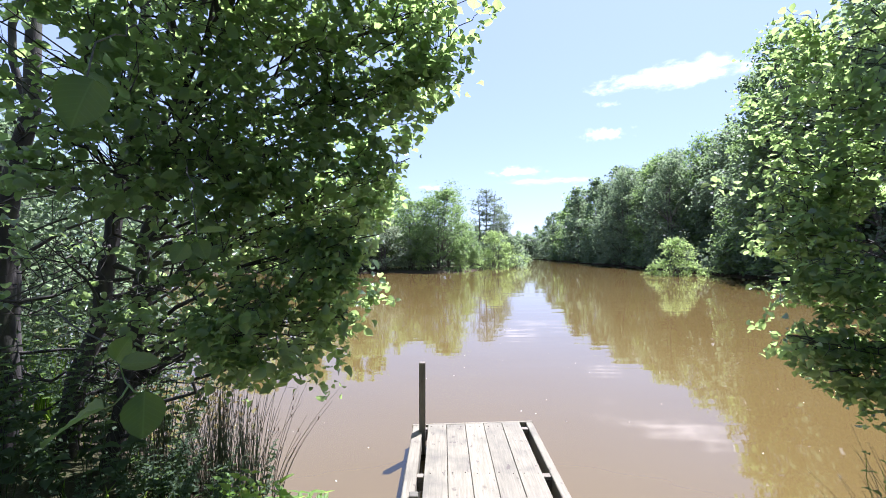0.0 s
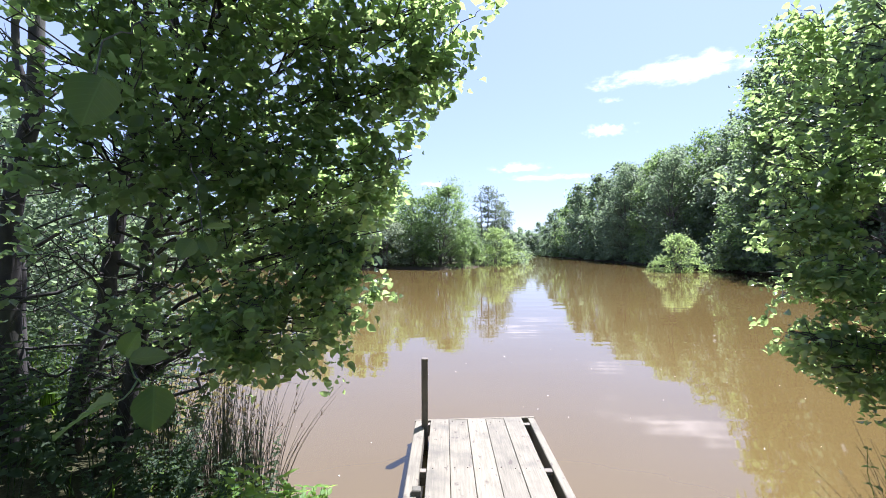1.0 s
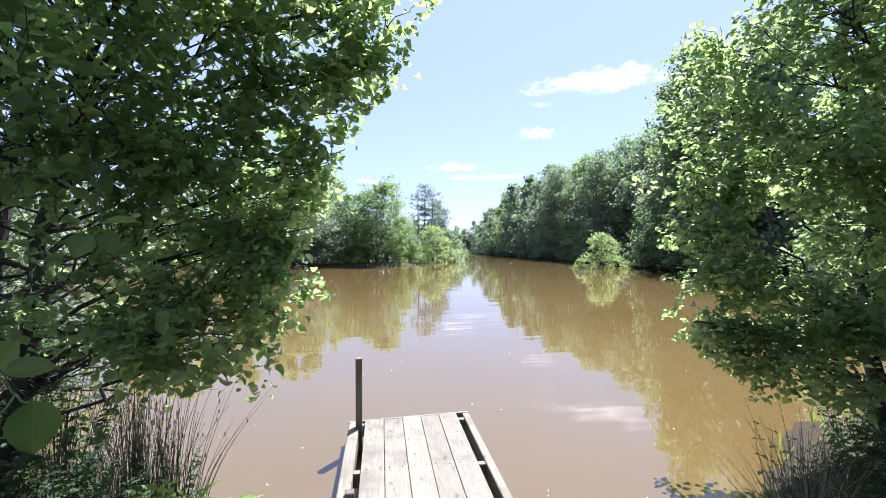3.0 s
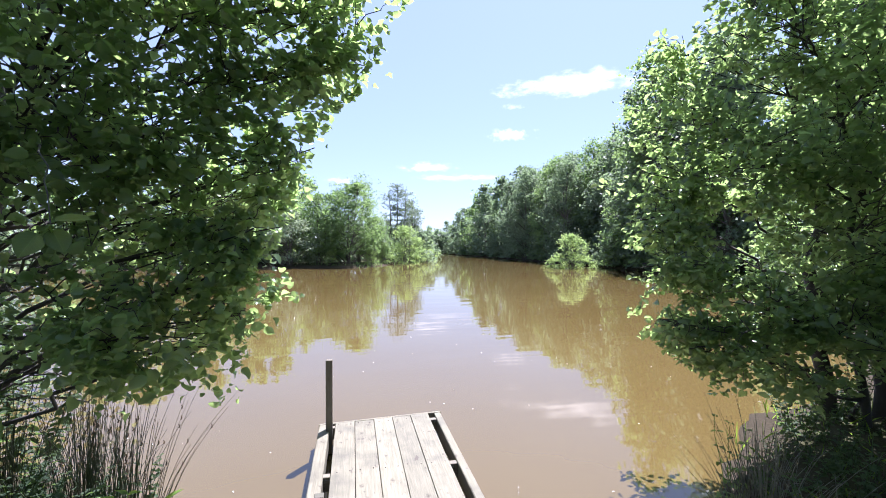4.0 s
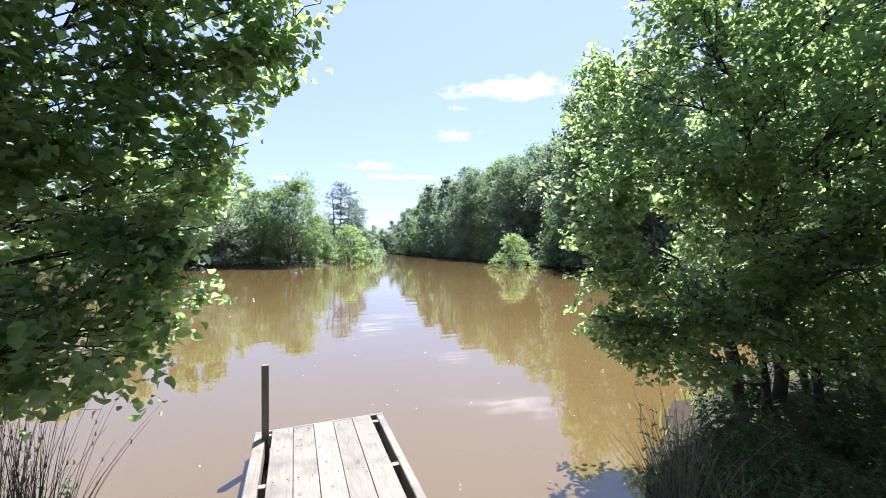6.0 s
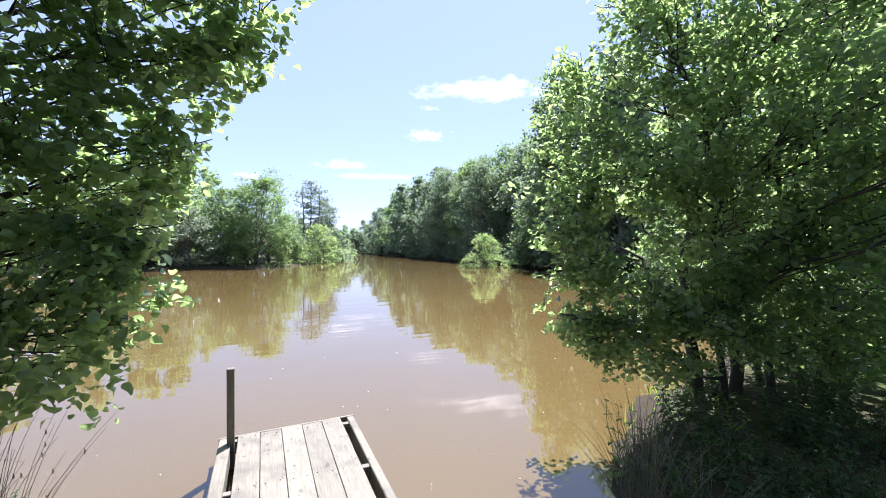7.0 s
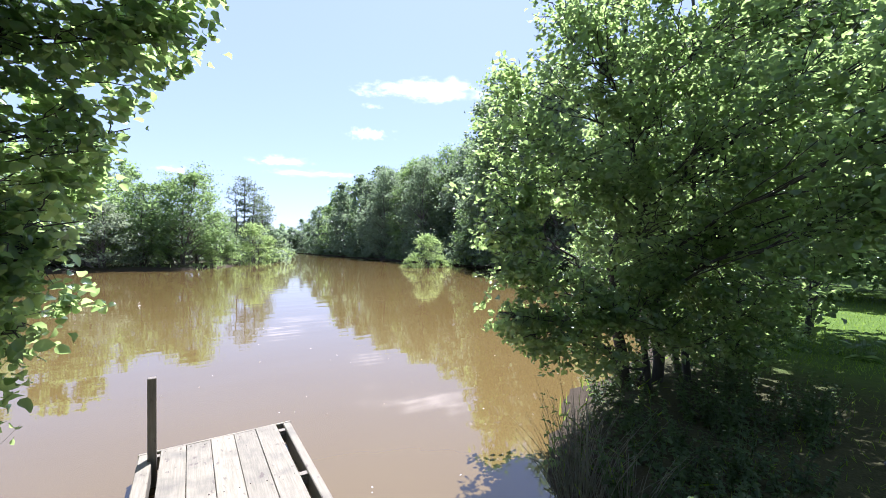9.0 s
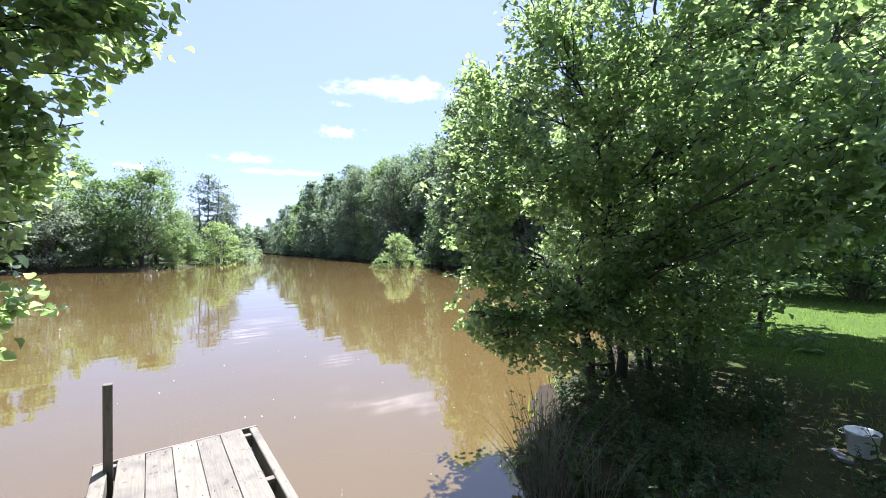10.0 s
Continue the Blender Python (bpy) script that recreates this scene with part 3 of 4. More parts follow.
BANK = "trees on the far bank"
bank_tree = make_tree("bank_tree", far_tree_meshes(7.4, 2.9, 1.0, 11500, LEAF_MID, 0.115, 0.155, 0.72, 0, 0, 3, 0.34, 0.3), "rounded mid-green alder on the far pond bank", "tree", BANK)
place_first(bank_tree, -0.4, 41.2, 1.0)
airy = make_tree("bank_tree", far_tree_meshes(9.2, 2.3, 2.0, 4600, LEAF_MID, 0.20, 0.125, 0.8, 0.25), "airy thin-leaved tree standing behind the bank", "tree", BANK)
place_first(airy, 0.6, 45.5, 0.98)
silver = make_tree("bank_bush", far_tree_meshes(4.6, 2.3, 0.3, 5200, LEAF_SILVER, 0.13, 0.15, 0.7, 0, 0, 3, 0.45, 0.45), "low glossy silver-leaved willow bush at the water's edge", "bush", BANK)
place_first(silver, -5.5, 39.4, 1.0)
for x, y, s in [(-3.2, 41.8, 0.88), (-6.8, 43.0, 1.08), (-9.5, 41.5, 0.95), (-12.5, 42.5, 1.0), (2.0, 45.0, 0.62)]:
    put(bank_tree, x, y, s)
for x, y, s in [(-15.5, 41.0, 0.58), (-19.0, 40.5, 0.62), (-23, 38.5, 0.56), (-27, 35, 0.64), (-29.5, 30, 0.66), (-29, 25, 0.6), (-28, 20, 0.64), (-24, 15, 0.6), (-19, 12.5, 0.56)]:
    put(far_wood[1], x, y, s)
for x, y, s in [(-2.0, 47, 0.9), (-5, 48, 0.95)]:
    put(airy, x, y, s)
back = [(-8, 52, 0.98), (-5.0, 56, 0.80), (-10, 49, 0.86), (-12, 54, 1.02), (-16, 52, 1.0), (-20, 48, 1.0), (-25, 46, 0.95), (-30, 42, 0.9), (-34, 34, 0.9), (-34, 26, 0.9), (-33, 18, 0.9), (-28, 11, 0.85)]
for x, y, s in back:
    put(far_wood[1], x, y, s)
    put(shrub, x + 1.5, y - 2.0, 1.3)

for x, y, s in [(-3, 50, 1.2), (0.5, 52, 1.2), (3.5, 56, 1.1), (6.5, 60, 1.2), (9, 66, 1.2), (-7, 47, 1.3), (-11, 47, 1.3), (-15, 46, 1.4), (-19, 44, 1.4), (-24, 42, 1.4), (-1.5, 44, 0.7), (-8.2, 44.5, 0.9), (11, 74, 1.2), (12.5, 84, 1.3), (13.5, 95, 1.3)]:
    put(shrub, x, y, s)


def pine(H):
    """A bare-stemmed pine with flat tiers of needles, gaps between them."""
    lines, P, A, N = [], [], [], []
    for ox, lean, top in ((0, 0.02, H), (0.9, 0.03, H * 0.93), (-0.7, -0.02, H * 0.86)):
        stem = curve_pts((ox, 0, -0.2), (ox + lean * H, rng.normal(0, 0.2), top), 0, 9, 0.05)
        lines.append((stem, 0.13, 0.03))
        for h in np.arange(H * 0.34, top, 0.62):
            w = 1.5 * (1 - ((h - H * 0.55) / (H * 0.62)) ** 2)
            for k in range(int(rng.integers(2, 5))):
                a = rng.uniform(0, 6.28)
                at = stem[min(8, int(h / top * 8))]
                end = at + np.array([math.cos(a), math.sin(a), 0.1]) * w * rng.uniform(0.45, 1.0)
                end[2] = h + rng.uniform(-0.1, 0.25)
                lines.append((curve_pts((at[0], at[1], h - 0.15), end, -0.05, 4), 0.025, 0.01))
                m = 46
                q = end + rng.normal(0, 1, (m, 3)) * np.array([0.36, 0.36, 0.11]) - (end - at) * rng.uniform(0, 0.35, (m, 1))
                P.append(q)
                A.append(rng.normal(0, 1, (m, 3)) + np.array([0, 0, 0.3]))
                N.append(rng.normal(0, 0.5, (m, 3)) + np.array([0, 0, 1]))
    P, A, N = np.concatenate(P), np.concatenate(A), np.concatenate(N)
    return tubes("trunk", lines, BARK_FAR, 5), leaves("crown", P, A, N, 0.17 * rng.uniform(0.6, 1.3, len(P)), LEAF_PINE, TUFT, TUFT_FACES)


pine_tree = make_tree("pine_tree", pine(9.6), "tall sparse dark pine with bare stems and tiered needles", "tree", BANK)
place_first(pine_tree, 5.4, 54.2, 1.0)
put(pine_tree, 8.0, 57.5, 0.86, 70)

LIGHT = "light green willow bushes"
bush = make_tree("willow_bush", far_tree_meshes(4.3, 2.0, 0.1, 5200, LEAF_LIGHT, 0.12, 0.12, 0.58, 0.1, 0, 5, 0.4, 0.15), "light green rounded willow bush at the water's edge", "bush", LIGHT)
place_first(bush, 5.6, 46.6, 1.0)
for x, y, s in [(8.2, 54, 1.1), (10.2, 61, 1.2), (10.9, 70, 1.0), (12.3, 80, 1.05), (14.0, 91, 1.1), (15.4, 103, 1.2), (6.4, 50.5, 0.9)]:
    put(shrub, x, y, s)
for x, y, s in [(7.4, 49.8, 0.72), (9.6, 57, 0.8), (11.6, 73, 0.8), (3.0, 44.5, 0.5), (14.8, 97, 0.9)]:
    put(bush, x, y, s)
put(bush, 18.05, 32.8, 0.94, 40, 0.45, 0.86)
put(bush, 16.3, 33.2, 0.34, 200, 0.1, 0.8)
put(bush, 19.6, 32.2, 0.3, 100, 0.1, 0.7)
put(bush, -2.0, 38.9, 0.30)
put(bush, 1.6, 40.3, 0.34)
for x, y, s in [(18.5, 115, 0.42), (21, 116, 0.5), (23.5, 117, 0.48), (26, 115, 0.55), (16, 113, 0.5), (19.5, 126, 0.58), (23, 128, 0.6), (14, 122, 0.6), (27.5, 124, 0.66), (10, 118, 0.6), (4, 112, 0.62), (8, 104, 0.55)]:
    put(far_wood[int(rng.integers(0, 2))], x, y, s)

for x, y, s in [(20.2, 114, 1.5), (22.4, 115, 1.7), (17.8, 115.5, 1.7), (24.6, 114, 1.5), (15.6, 114.5, 1.6)]:
    put(shrub, x, y, s)

# the wood that closes the place on the right, behind the lawn; those behind the camera are added, unseen
for x, y, s in [(20.5, 12.5, 0.9), (18.5, 7.5, 0.8), (20.5, 3.0, 0.85), (19.0, -1.5, 0.8), (21.5, -6, 0.85), (24, 9, 1.0), (25, 0, 1.0), (24, 16, 1.0), (17, -11, 0.9), (10, -16, 0.9), (2, -19, 0.95), (-7, -17, 0.9), (-14, -11, 0.9), (-19, -4, 0.9), (-22, 4, 0.9)]:
    put(far_wood[int(rng.integers(0, 2))], x, y, s)
# unseen trees added close behind the camera, where they block the open sky
for x, y, s in [(-3.6, -5.2, 0.62), (0.8, -6.2, 0.66), (4.8, -6.0, 0.64), (-7.5, -1.5, 0.62), (8.8, -7.0, 0.62)]:
    put(far_wood[int(rng.integers(0, 2))], x, y, s)
for x, y, s in [(16.8, 5.6, 0.62), (16.4, 3.2, 0.55), (17.0, 1.0, 0.6), (16.8, -1.6, 0.6), (15.4, 8.4, 0.7), (13.0, 9.4, 0.6)]:
    put(bank_tree, x, y, s)


# --- the two near alders ---
def near_tree(name, at, stems, lobes, label, leaf_size, per_spray, singles, shape=ROUND_LEAF, faces=LEAF_FACES):
    """An alder built bough by bough. stems: (base, top, radius); lobes, the masses of foliage: x, y, z, half width, half height, sprays."""
    tree = empty(name, at, label=label, category="tree")
    o = np.array(at)
    paths = []
    for b, t, r in stems:
        p = curve_pts(np.array(b) - o, np.array(t) - o, 0, 14, 0.035)
        paths.append((p, r))
        part("stem", tubes("stem", [(p, r, r * 0.35)], BARK, 10), tree)
    allp = np.concatenate([p for p, _ in paths])
    P, A, N, S, sizes, boughs = [], [], [], [], [], []
    for x, y, z, wide, tall, count in lobes:
        lines, before = [], sum(len(q) for q in P)
        c, rad = np.array((x, y, z)) - o, np.array((wide, wide, tall))
        low = allp[:, 2] < c[2] + 0.1
        cand = allp[low] if low.any() else allp
        hd = np.hypot(cand[:, 0] - c[0], cand[:, 1] - c[1])
        st = cand[np.argmin(np.abs(c[2] - cand[:, 2] - 0.45 * hd) + 0.35 * hd)]
        ln = np.linalg.norm(c - st)
        limb = curve_pts(st, c, 0.05 * ln, 10, 0.02 * ln)
        lines.append((limb, 0.008 + 0.0055 * ln, 0.005))
        away = unit(np.append(c[:2] - st[:2], 0.25 * ln) + 1e-6)
        # side limbs fill the lobe; each twig leaves the nearest of them, outwards and up
        grown = [limb[6:]]
        for k in range(3 + count // 8):
            end = c + unit(rng.normal(0, 1, 3) + 0.4 * away) * rad * rng.uniform(0.45, 1.05)
            sub = curve_pts(limb[int(rng.integers(3, 10))], end, 0.04 * wide, 7, 0.025 * wide)
            grown.append(sub[2:])
            lines.append((sub, 0.0065, 0.003))
        grown = np.concatenate(grown)
        for k in range(count):
            d = unit(rng.normal(0, 1, 3))
            tip = c + d * rad * rng.uniform(0.2, 1.25) ** 0.6
            grow = unit(away * 0.7 + np.array([0, 0, 0.45]) + rng.normal(0, 0.55, 3))
            j = grown[np.argmin(np.linalg.norm(grown - (tip - 0.22 * grow), axis=1))]
            tw = curve_pts(j, tip, 0.02, 5, 0.012)
            lines.append((tw, 0.0038, 0.0015))
            heading = unit(tip - j + 0.25 * grow)
            side = unit(np.cross(heading, (0, 0, 1)) + 1e-6)
            m = int(per_spray * rng.uniform(0.7, 1.3))
            s = rng.uniform(0, 1, m)
            # side shoots carry the leaves in loose flat sprays
            base = tip[None] - heading[None] * (s[:, None] * 0.34) + side[None] * np.clip(rng.normal(0, 0.05, (m, 1)), -0.09, 0.09) + np.clip(rng.normal(0, 0.025, (m, 3)), -0.045, 0.045)
            base[:, 2] -= 0.04 * np.minimum(np.abs(rng.normal(0, 1, m)), 1.4)
            P.append(base)
            A.append(heading[None] * 0.6 + side[None] * rng.normal(0, 0.9, (m, 1)) + rng.normal(0, 0.4, (m, 3)) + np.array([0, 0, -0.25]))
            N.append(np.array([0, 0, 0.85]) + rng.normal(0, 0.75, (m, 3)))
            S.append(leaf_size * rng.uniform(0.5, 1.25, m))
        boughs.append(part("branch", tubes("branch", lines, BARK, 4), tree))
        sizes.append(sum(len(q) for q in P) - before)
    P, A, N, S = np.concatenate(P), np.concatenate(A), np.concatenate(N), np.concatenate(S)
    B = np.concatenate([np.full(k, i) for i, k in enumerate(sizes)])
    # no leaf hangs apart from its spray
    cells = np.floor(P / 0.16).astype(int)
    held = collections.Counter(map(tuple, cells))
    around = list(itertools.product((-1, 0, 1), repeat=3))
    firm = np.array([sum(held.get((a + i, b + j, c + k), 0) for i, j, k in around) >= 14 for a, b, c in cells.tolist()])
    P, A, N, S, B = P[firm], A[firm], N[firm], S[firm], B[firm]
    pick = np.zeros(len(P), bool)
    pick[rng.permutation(len(P))[:singles]] = True
    part("crown", leaves("crown", P[~pick], A[~pick], N[~pick], S[~pick], LEAF_NEAR, shape, faces), tree, kind="stuff")
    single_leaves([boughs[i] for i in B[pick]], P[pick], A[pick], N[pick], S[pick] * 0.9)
    return tree


def fine_leaf():
    """One rounded alder leaf, toothed, pleated along its side veins and hanging a little at the tip."""
    rows_, cols = 13, 4
    V, Fq = [], []
    for i in range(rows_ + 1):
        u = i / rows_
        w = 0.40 * math.sin(math.pi * min(1.0, 0.04 + 0.95 * u ** 0.85)) ** 0.70
        w *= 1 + 0.022 * (1 if i % 2 else -1)
        for j in range(-cols, cols + 1):
            a = j / cols
            V.append((a * w, u + 0.07 * abs(a) * (0.5 - u) - (0.05 if i == rows_ and j == 0 else 0), 0.30 * abs(a) * w + 0.05 * a * math.sin(5.5 * u + 1.2 * a) + 0.012 * (1 if (i + abs(j)) % 2 else -1) * (a != 0) - 0.22 * u * u))
    k = 2 * cols + 1
    for i in range(rows_):
        for j in range(k - 1):
            Fq.append((i * k + j, i * k + j + 1, (i + 1) * k + j + 1, (i + 1) * k + j))
    return mesh_of("leaf", V, np.array(Fq), LEAF_PIECE_SHADED, True)


leaf_mesh = fine_leaf()


def single_leaves(holders, P, A, N, S):
    for h, p, a, nn, s in zip(holders, P, A, N, S):
        y = Vector(a).normalized()
        x = y.cross(Vector(nn)).normalized()
        z = x.cross(y)
        ob = new("leaf", leaf_mesh)
        ob.parent = h
        ob.matrix_basis = Matrix.Translation(p) @ Matrix((x, y, z)).transposed().to_4x4() @ Matrix.Diagonal((s, s, s, 1))


# mostly above the view; several lobes are added only to shade leaves and bank
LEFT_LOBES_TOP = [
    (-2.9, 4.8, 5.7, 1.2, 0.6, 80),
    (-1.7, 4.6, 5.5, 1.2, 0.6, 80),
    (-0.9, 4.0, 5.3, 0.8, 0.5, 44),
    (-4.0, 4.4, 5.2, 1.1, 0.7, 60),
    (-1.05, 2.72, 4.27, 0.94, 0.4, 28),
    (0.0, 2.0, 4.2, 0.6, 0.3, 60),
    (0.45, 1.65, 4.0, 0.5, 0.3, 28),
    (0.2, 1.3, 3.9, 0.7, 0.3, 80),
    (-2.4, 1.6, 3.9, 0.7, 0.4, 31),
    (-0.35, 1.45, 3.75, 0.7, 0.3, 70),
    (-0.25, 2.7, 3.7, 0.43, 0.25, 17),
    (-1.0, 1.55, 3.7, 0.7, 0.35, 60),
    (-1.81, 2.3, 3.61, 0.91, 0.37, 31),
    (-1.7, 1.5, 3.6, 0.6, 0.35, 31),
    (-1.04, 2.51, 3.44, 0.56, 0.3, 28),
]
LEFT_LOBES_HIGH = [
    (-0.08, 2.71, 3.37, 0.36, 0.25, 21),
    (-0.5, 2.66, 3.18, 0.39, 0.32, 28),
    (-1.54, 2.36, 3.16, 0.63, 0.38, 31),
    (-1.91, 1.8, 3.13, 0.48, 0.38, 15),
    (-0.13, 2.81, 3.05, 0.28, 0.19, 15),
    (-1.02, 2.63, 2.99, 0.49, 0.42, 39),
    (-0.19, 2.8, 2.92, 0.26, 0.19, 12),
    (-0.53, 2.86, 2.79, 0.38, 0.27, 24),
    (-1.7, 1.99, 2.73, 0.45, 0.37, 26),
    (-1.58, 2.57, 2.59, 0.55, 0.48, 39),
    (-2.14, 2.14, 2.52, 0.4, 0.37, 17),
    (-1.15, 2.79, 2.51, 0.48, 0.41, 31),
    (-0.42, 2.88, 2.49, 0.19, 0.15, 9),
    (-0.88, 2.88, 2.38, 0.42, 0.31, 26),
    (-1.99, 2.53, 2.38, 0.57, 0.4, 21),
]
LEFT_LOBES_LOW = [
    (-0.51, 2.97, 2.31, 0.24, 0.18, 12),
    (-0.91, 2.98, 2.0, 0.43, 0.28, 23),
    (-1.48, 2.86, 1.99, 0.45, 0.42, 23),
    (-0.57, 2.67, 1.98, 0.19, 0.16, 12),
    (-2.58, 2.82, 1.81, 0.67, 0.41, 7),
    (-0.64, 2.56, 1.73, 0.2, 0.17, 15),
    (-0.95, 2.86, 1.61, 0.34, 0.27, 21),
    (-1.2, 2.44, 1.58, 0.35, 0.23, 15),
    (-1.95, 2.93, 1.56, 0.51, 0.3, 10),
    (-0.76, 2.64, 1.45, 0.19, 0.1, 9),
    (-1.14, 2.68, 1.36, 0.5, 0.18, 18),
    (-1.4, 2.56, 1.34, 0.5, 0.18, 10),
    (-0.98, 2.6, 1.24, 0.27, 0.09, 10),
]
LEFT_STEMS = [((-3.25, 3.1, 0.1), (-3.05, 3.2, 5.2), 0.085), ((-3.0, 3.35, 0.1), (-2.25, 3.55, 5.0), 0.078), ((-2.55, 3.2, 0.1), (-1.7, 3.2, 4.6), 0.066), ((-2.95, 3.9, 0.1), (-2.6, 4.2, 5.5), 0.05), ((-3.7, 2.6, 0.15), (-4.1, 2.3, 5.0), 0.07), ((-3.5, 3.4, 0.1), (-3.9, 3.9, 5.0), 0.055)]
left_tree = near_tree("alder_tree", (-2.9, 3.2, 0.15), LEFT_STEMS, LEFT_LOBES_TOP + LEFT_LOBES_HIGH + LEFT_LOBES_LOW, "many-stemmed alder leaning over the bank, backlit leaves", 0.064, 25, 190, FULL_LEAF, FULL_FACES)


def bare_twigs(tree, stems, count):
    """Dead lower twigs, thin and crooked, that reach out from the stems."""
    o = np.array(tree.location)
    for k in range(count):
        b, t, r = stems[int(rng.integers(0, len(stems)))]
        u = rng.uniform(0.06, 0.55)
        st = np.array(b) * (1 - u) + np.array(t) * u - o
        a = rng.uniform(-0.9, 1.9)
        ln = rng.uniform(0.6, 1.7)
        end = st + np.array([math.cos(a) * 0.9, -math.sin(a) * 0.5, rng.uniform(-0.15, 0.65)]) * ln
        p = curve_pts(st, end, rng.uniform(-0.08, 0.10), 8, 0.03)
        lines = [(p, rng.uniform(0.005, 0.020) if k % 3 else rng.uniform(0.016, 0.028), 0.003)]
        for q in range(4):
            m = p[int(rng.integers(2, 7))]
            lines.append((curve_pts(m, m + rng.normal(0, 0.22, 3) + (end - st) * 0.18, 0, 4, 0.012), 0.0035, 0.0012))
        part("bare_twig", tubes("bare_twig", lines, BARK, 5), tree)


bare_twigs(left_tree, LEFT_STEMS, 110)
RIGHT_LOBES_HIGH = [
    (5.5, 2.0, 3.1, 0.9, 0.7, 120),
    (6.5, 2.3, 3.3, 0.9, 0.8, 60),
    (5.9, 1.3, 3.5, 0.8, 0.6, 60),
    (4.41, 2.30, 6.26, 1.28, 0.94, 23),
    (4.06, 2.28, 4.88, 1.10, 0.66, 27),
    (3.48, 2.84, 4.63, 0.74, 0.63, 27),
    (3.18, 2.94, 4.02, 0.39, 0.34, 31),
    (4.00, 1.22, 3.95, 0.86, 0.56, 49),
    (4.03, 1.99, 3.76, 0.73, 0.62, 105),
    (3.42, 2.78, 3.58, 0.62, 0.50, 73),
    (2.76, 3.13, 3.43, 0.33, 0.27, 19),
    (3.93, 2.50, 3.03, 0.74, 0.68, 105),
    (3.59, 0.88, 2.97, 0.47, 0.40, 44),
    (3.79, 1.33, 2.91, 0.56, 0.51, 58),
    (2.80, 3.09, 2.88, 0.50, 0.33, 49),
    (4.22, 1.98, 2.54, 0.74, 0.64, 81),
    (3.22, 2.90, 2.46, 0.67, 0.50, 86),
    (3.45, 0.79, 2.42, 0.28, 0.38, 41),
    (4.48, 3.12, 2.84, 0.72, 0.80, 76),
    (5.04, 3.12, 3.80, 0.80, 0.72, 76),
    (5.60, 3.44, 2.84, 0.80, 0.80, 76),
    (4.12, 3.44, 4.76, 0.40, 0.40, 22),
    (3.96, 2.92, 4.44, 0.32, 0.36, 16),
]
RIGHT_LOBES_LOW = [
    (5.04, 3.28, 1.96, 0.72, 0.56, 76),
    (5.68, 3.20, 1.56, 0.72, 0.40, 60),
    (2.67, 3.20, 2.39, 0.33, 0.25, 31),
    (4.25, 1.49, 2.08, 0.62, 0.43, 69),
    (3.58, 0.93, 2.06, 0.30, 0.17, 19),
    (2.49, 3.14, 2.05, 0.29, 0.18, 29),
    (3.87, 2.58, 1.91, 0.74, 0.58, 105),
    (2.62, 3.04, 1.63, 0.34, 0.24, 41),
    (4.46, 2.20, 1.62, 0.86, 0.52, 105),
    (3.07, 2.82, 1.35, 0.49, 0.38, 66),
    (4.81, 2.03, 1.27, 0.58, 0.35, 46),
    (3.65, 2.62, 1.23, 0.56, 0.28, 75),
    (2.52, 3.01, 1.17, 0.26, 0.18, 27),
    (2.72, 2.84, 1.02, 0.31, 0.11, 17),
    (4.42, 2.29, 0.91, 0.58, 0.20, 30),
    (3.21, 2.67, 0.88, 0.38, 0.14, 19),
]
RIGHT_STEMS = [((4.48, 3.24, 0.1), (4.08, 3.44, 5.1), 0.07), ((4.72, 3.0, 0.1), (4.8, 3.28, 5.3), 0.065), ((4.4, 2.88, 0.1), (3.92, 2.88, 4.7), 0.036), ((5.04, 2.8, 0.1), (5.36, 2.88, 5.2), 0.045), ((5.36, 3.1, 0.1), (5.28, 3.6, 5.0), 0.036)]
right_tree = near_tree("alder_tree", (4.8, 2.96, 0.1), RIGHT_STEMS, RIGHT_LOBES_HIGH + RIGHT_LOBES_LOW, "dense many-stemmed alder on the bank with branches over water", 0.063, 24, 140)
LAWN_LOBES_HIGH = [
    (8.27, 2.05, 6.17, 1.69, 1.01, 78),
    (8.37, 0.99, 6.12, 1.47, 0.88, 65),
    (10.8, 2.2, 5.8, 1.4, 1.1, 150),
    (10.3, 3.2, 5.5, 1.6, 1.2, 200),
    (8.3, 4.2, 5.2, 1.2, 1.0, 100),
    (9.6, 2.2, 5.0, 1.3, 1.0, 150),
    (10.8, 4.4, 5.0, 1.3, 1.1, 100),
    (8.71, 2.36, 4.88, 1.37, 1.0, 65),
    (8.2, 0.69, 4.83, 1.11, 1.04, 65),
]
LAWN_LOBES_LOW = [
    (9.6, 4.6, 4.8, 1.5, 1.2, 120),
    (8.31, 1.39, 4.73, 1.4, 0.85, 78),
    (8.86, 3.2, 3.7, 1.22, 1.22, 52),
    (8.61, 1.92, 3.67, 1.37, 0.94, 78),
    (8.55, 1.1, 3.16, 1.15, 0.92, 78),
    (8.21, 0.47, 3.06, 0.87, 0.74, 52),
    (8.87, 2.54, 2.82, 1.32, 0.85, 65),
    (8.9, 1.48, 2.2, 1.16, 0.58, 57),
    (8.89, 3.12, 1.98, 0.91, 0.61, 39),
    (7.9, 3.2, 5.2, 1.1, 0.9, 90),
    (7.2, 2.6, 5.4, 0.9, 0.7, 60),
]
LAWN_STEMS = [((9.2, 3.5, 0.2), (9.4, 3.4, 7.5), 0.09), ((9.5, 3.2, 0.2), (10.2, 2.6, 7.2), 0.07), ((9.0, 3.7, 0.2), (8.6, 4.2, 7.0), 0.06)]
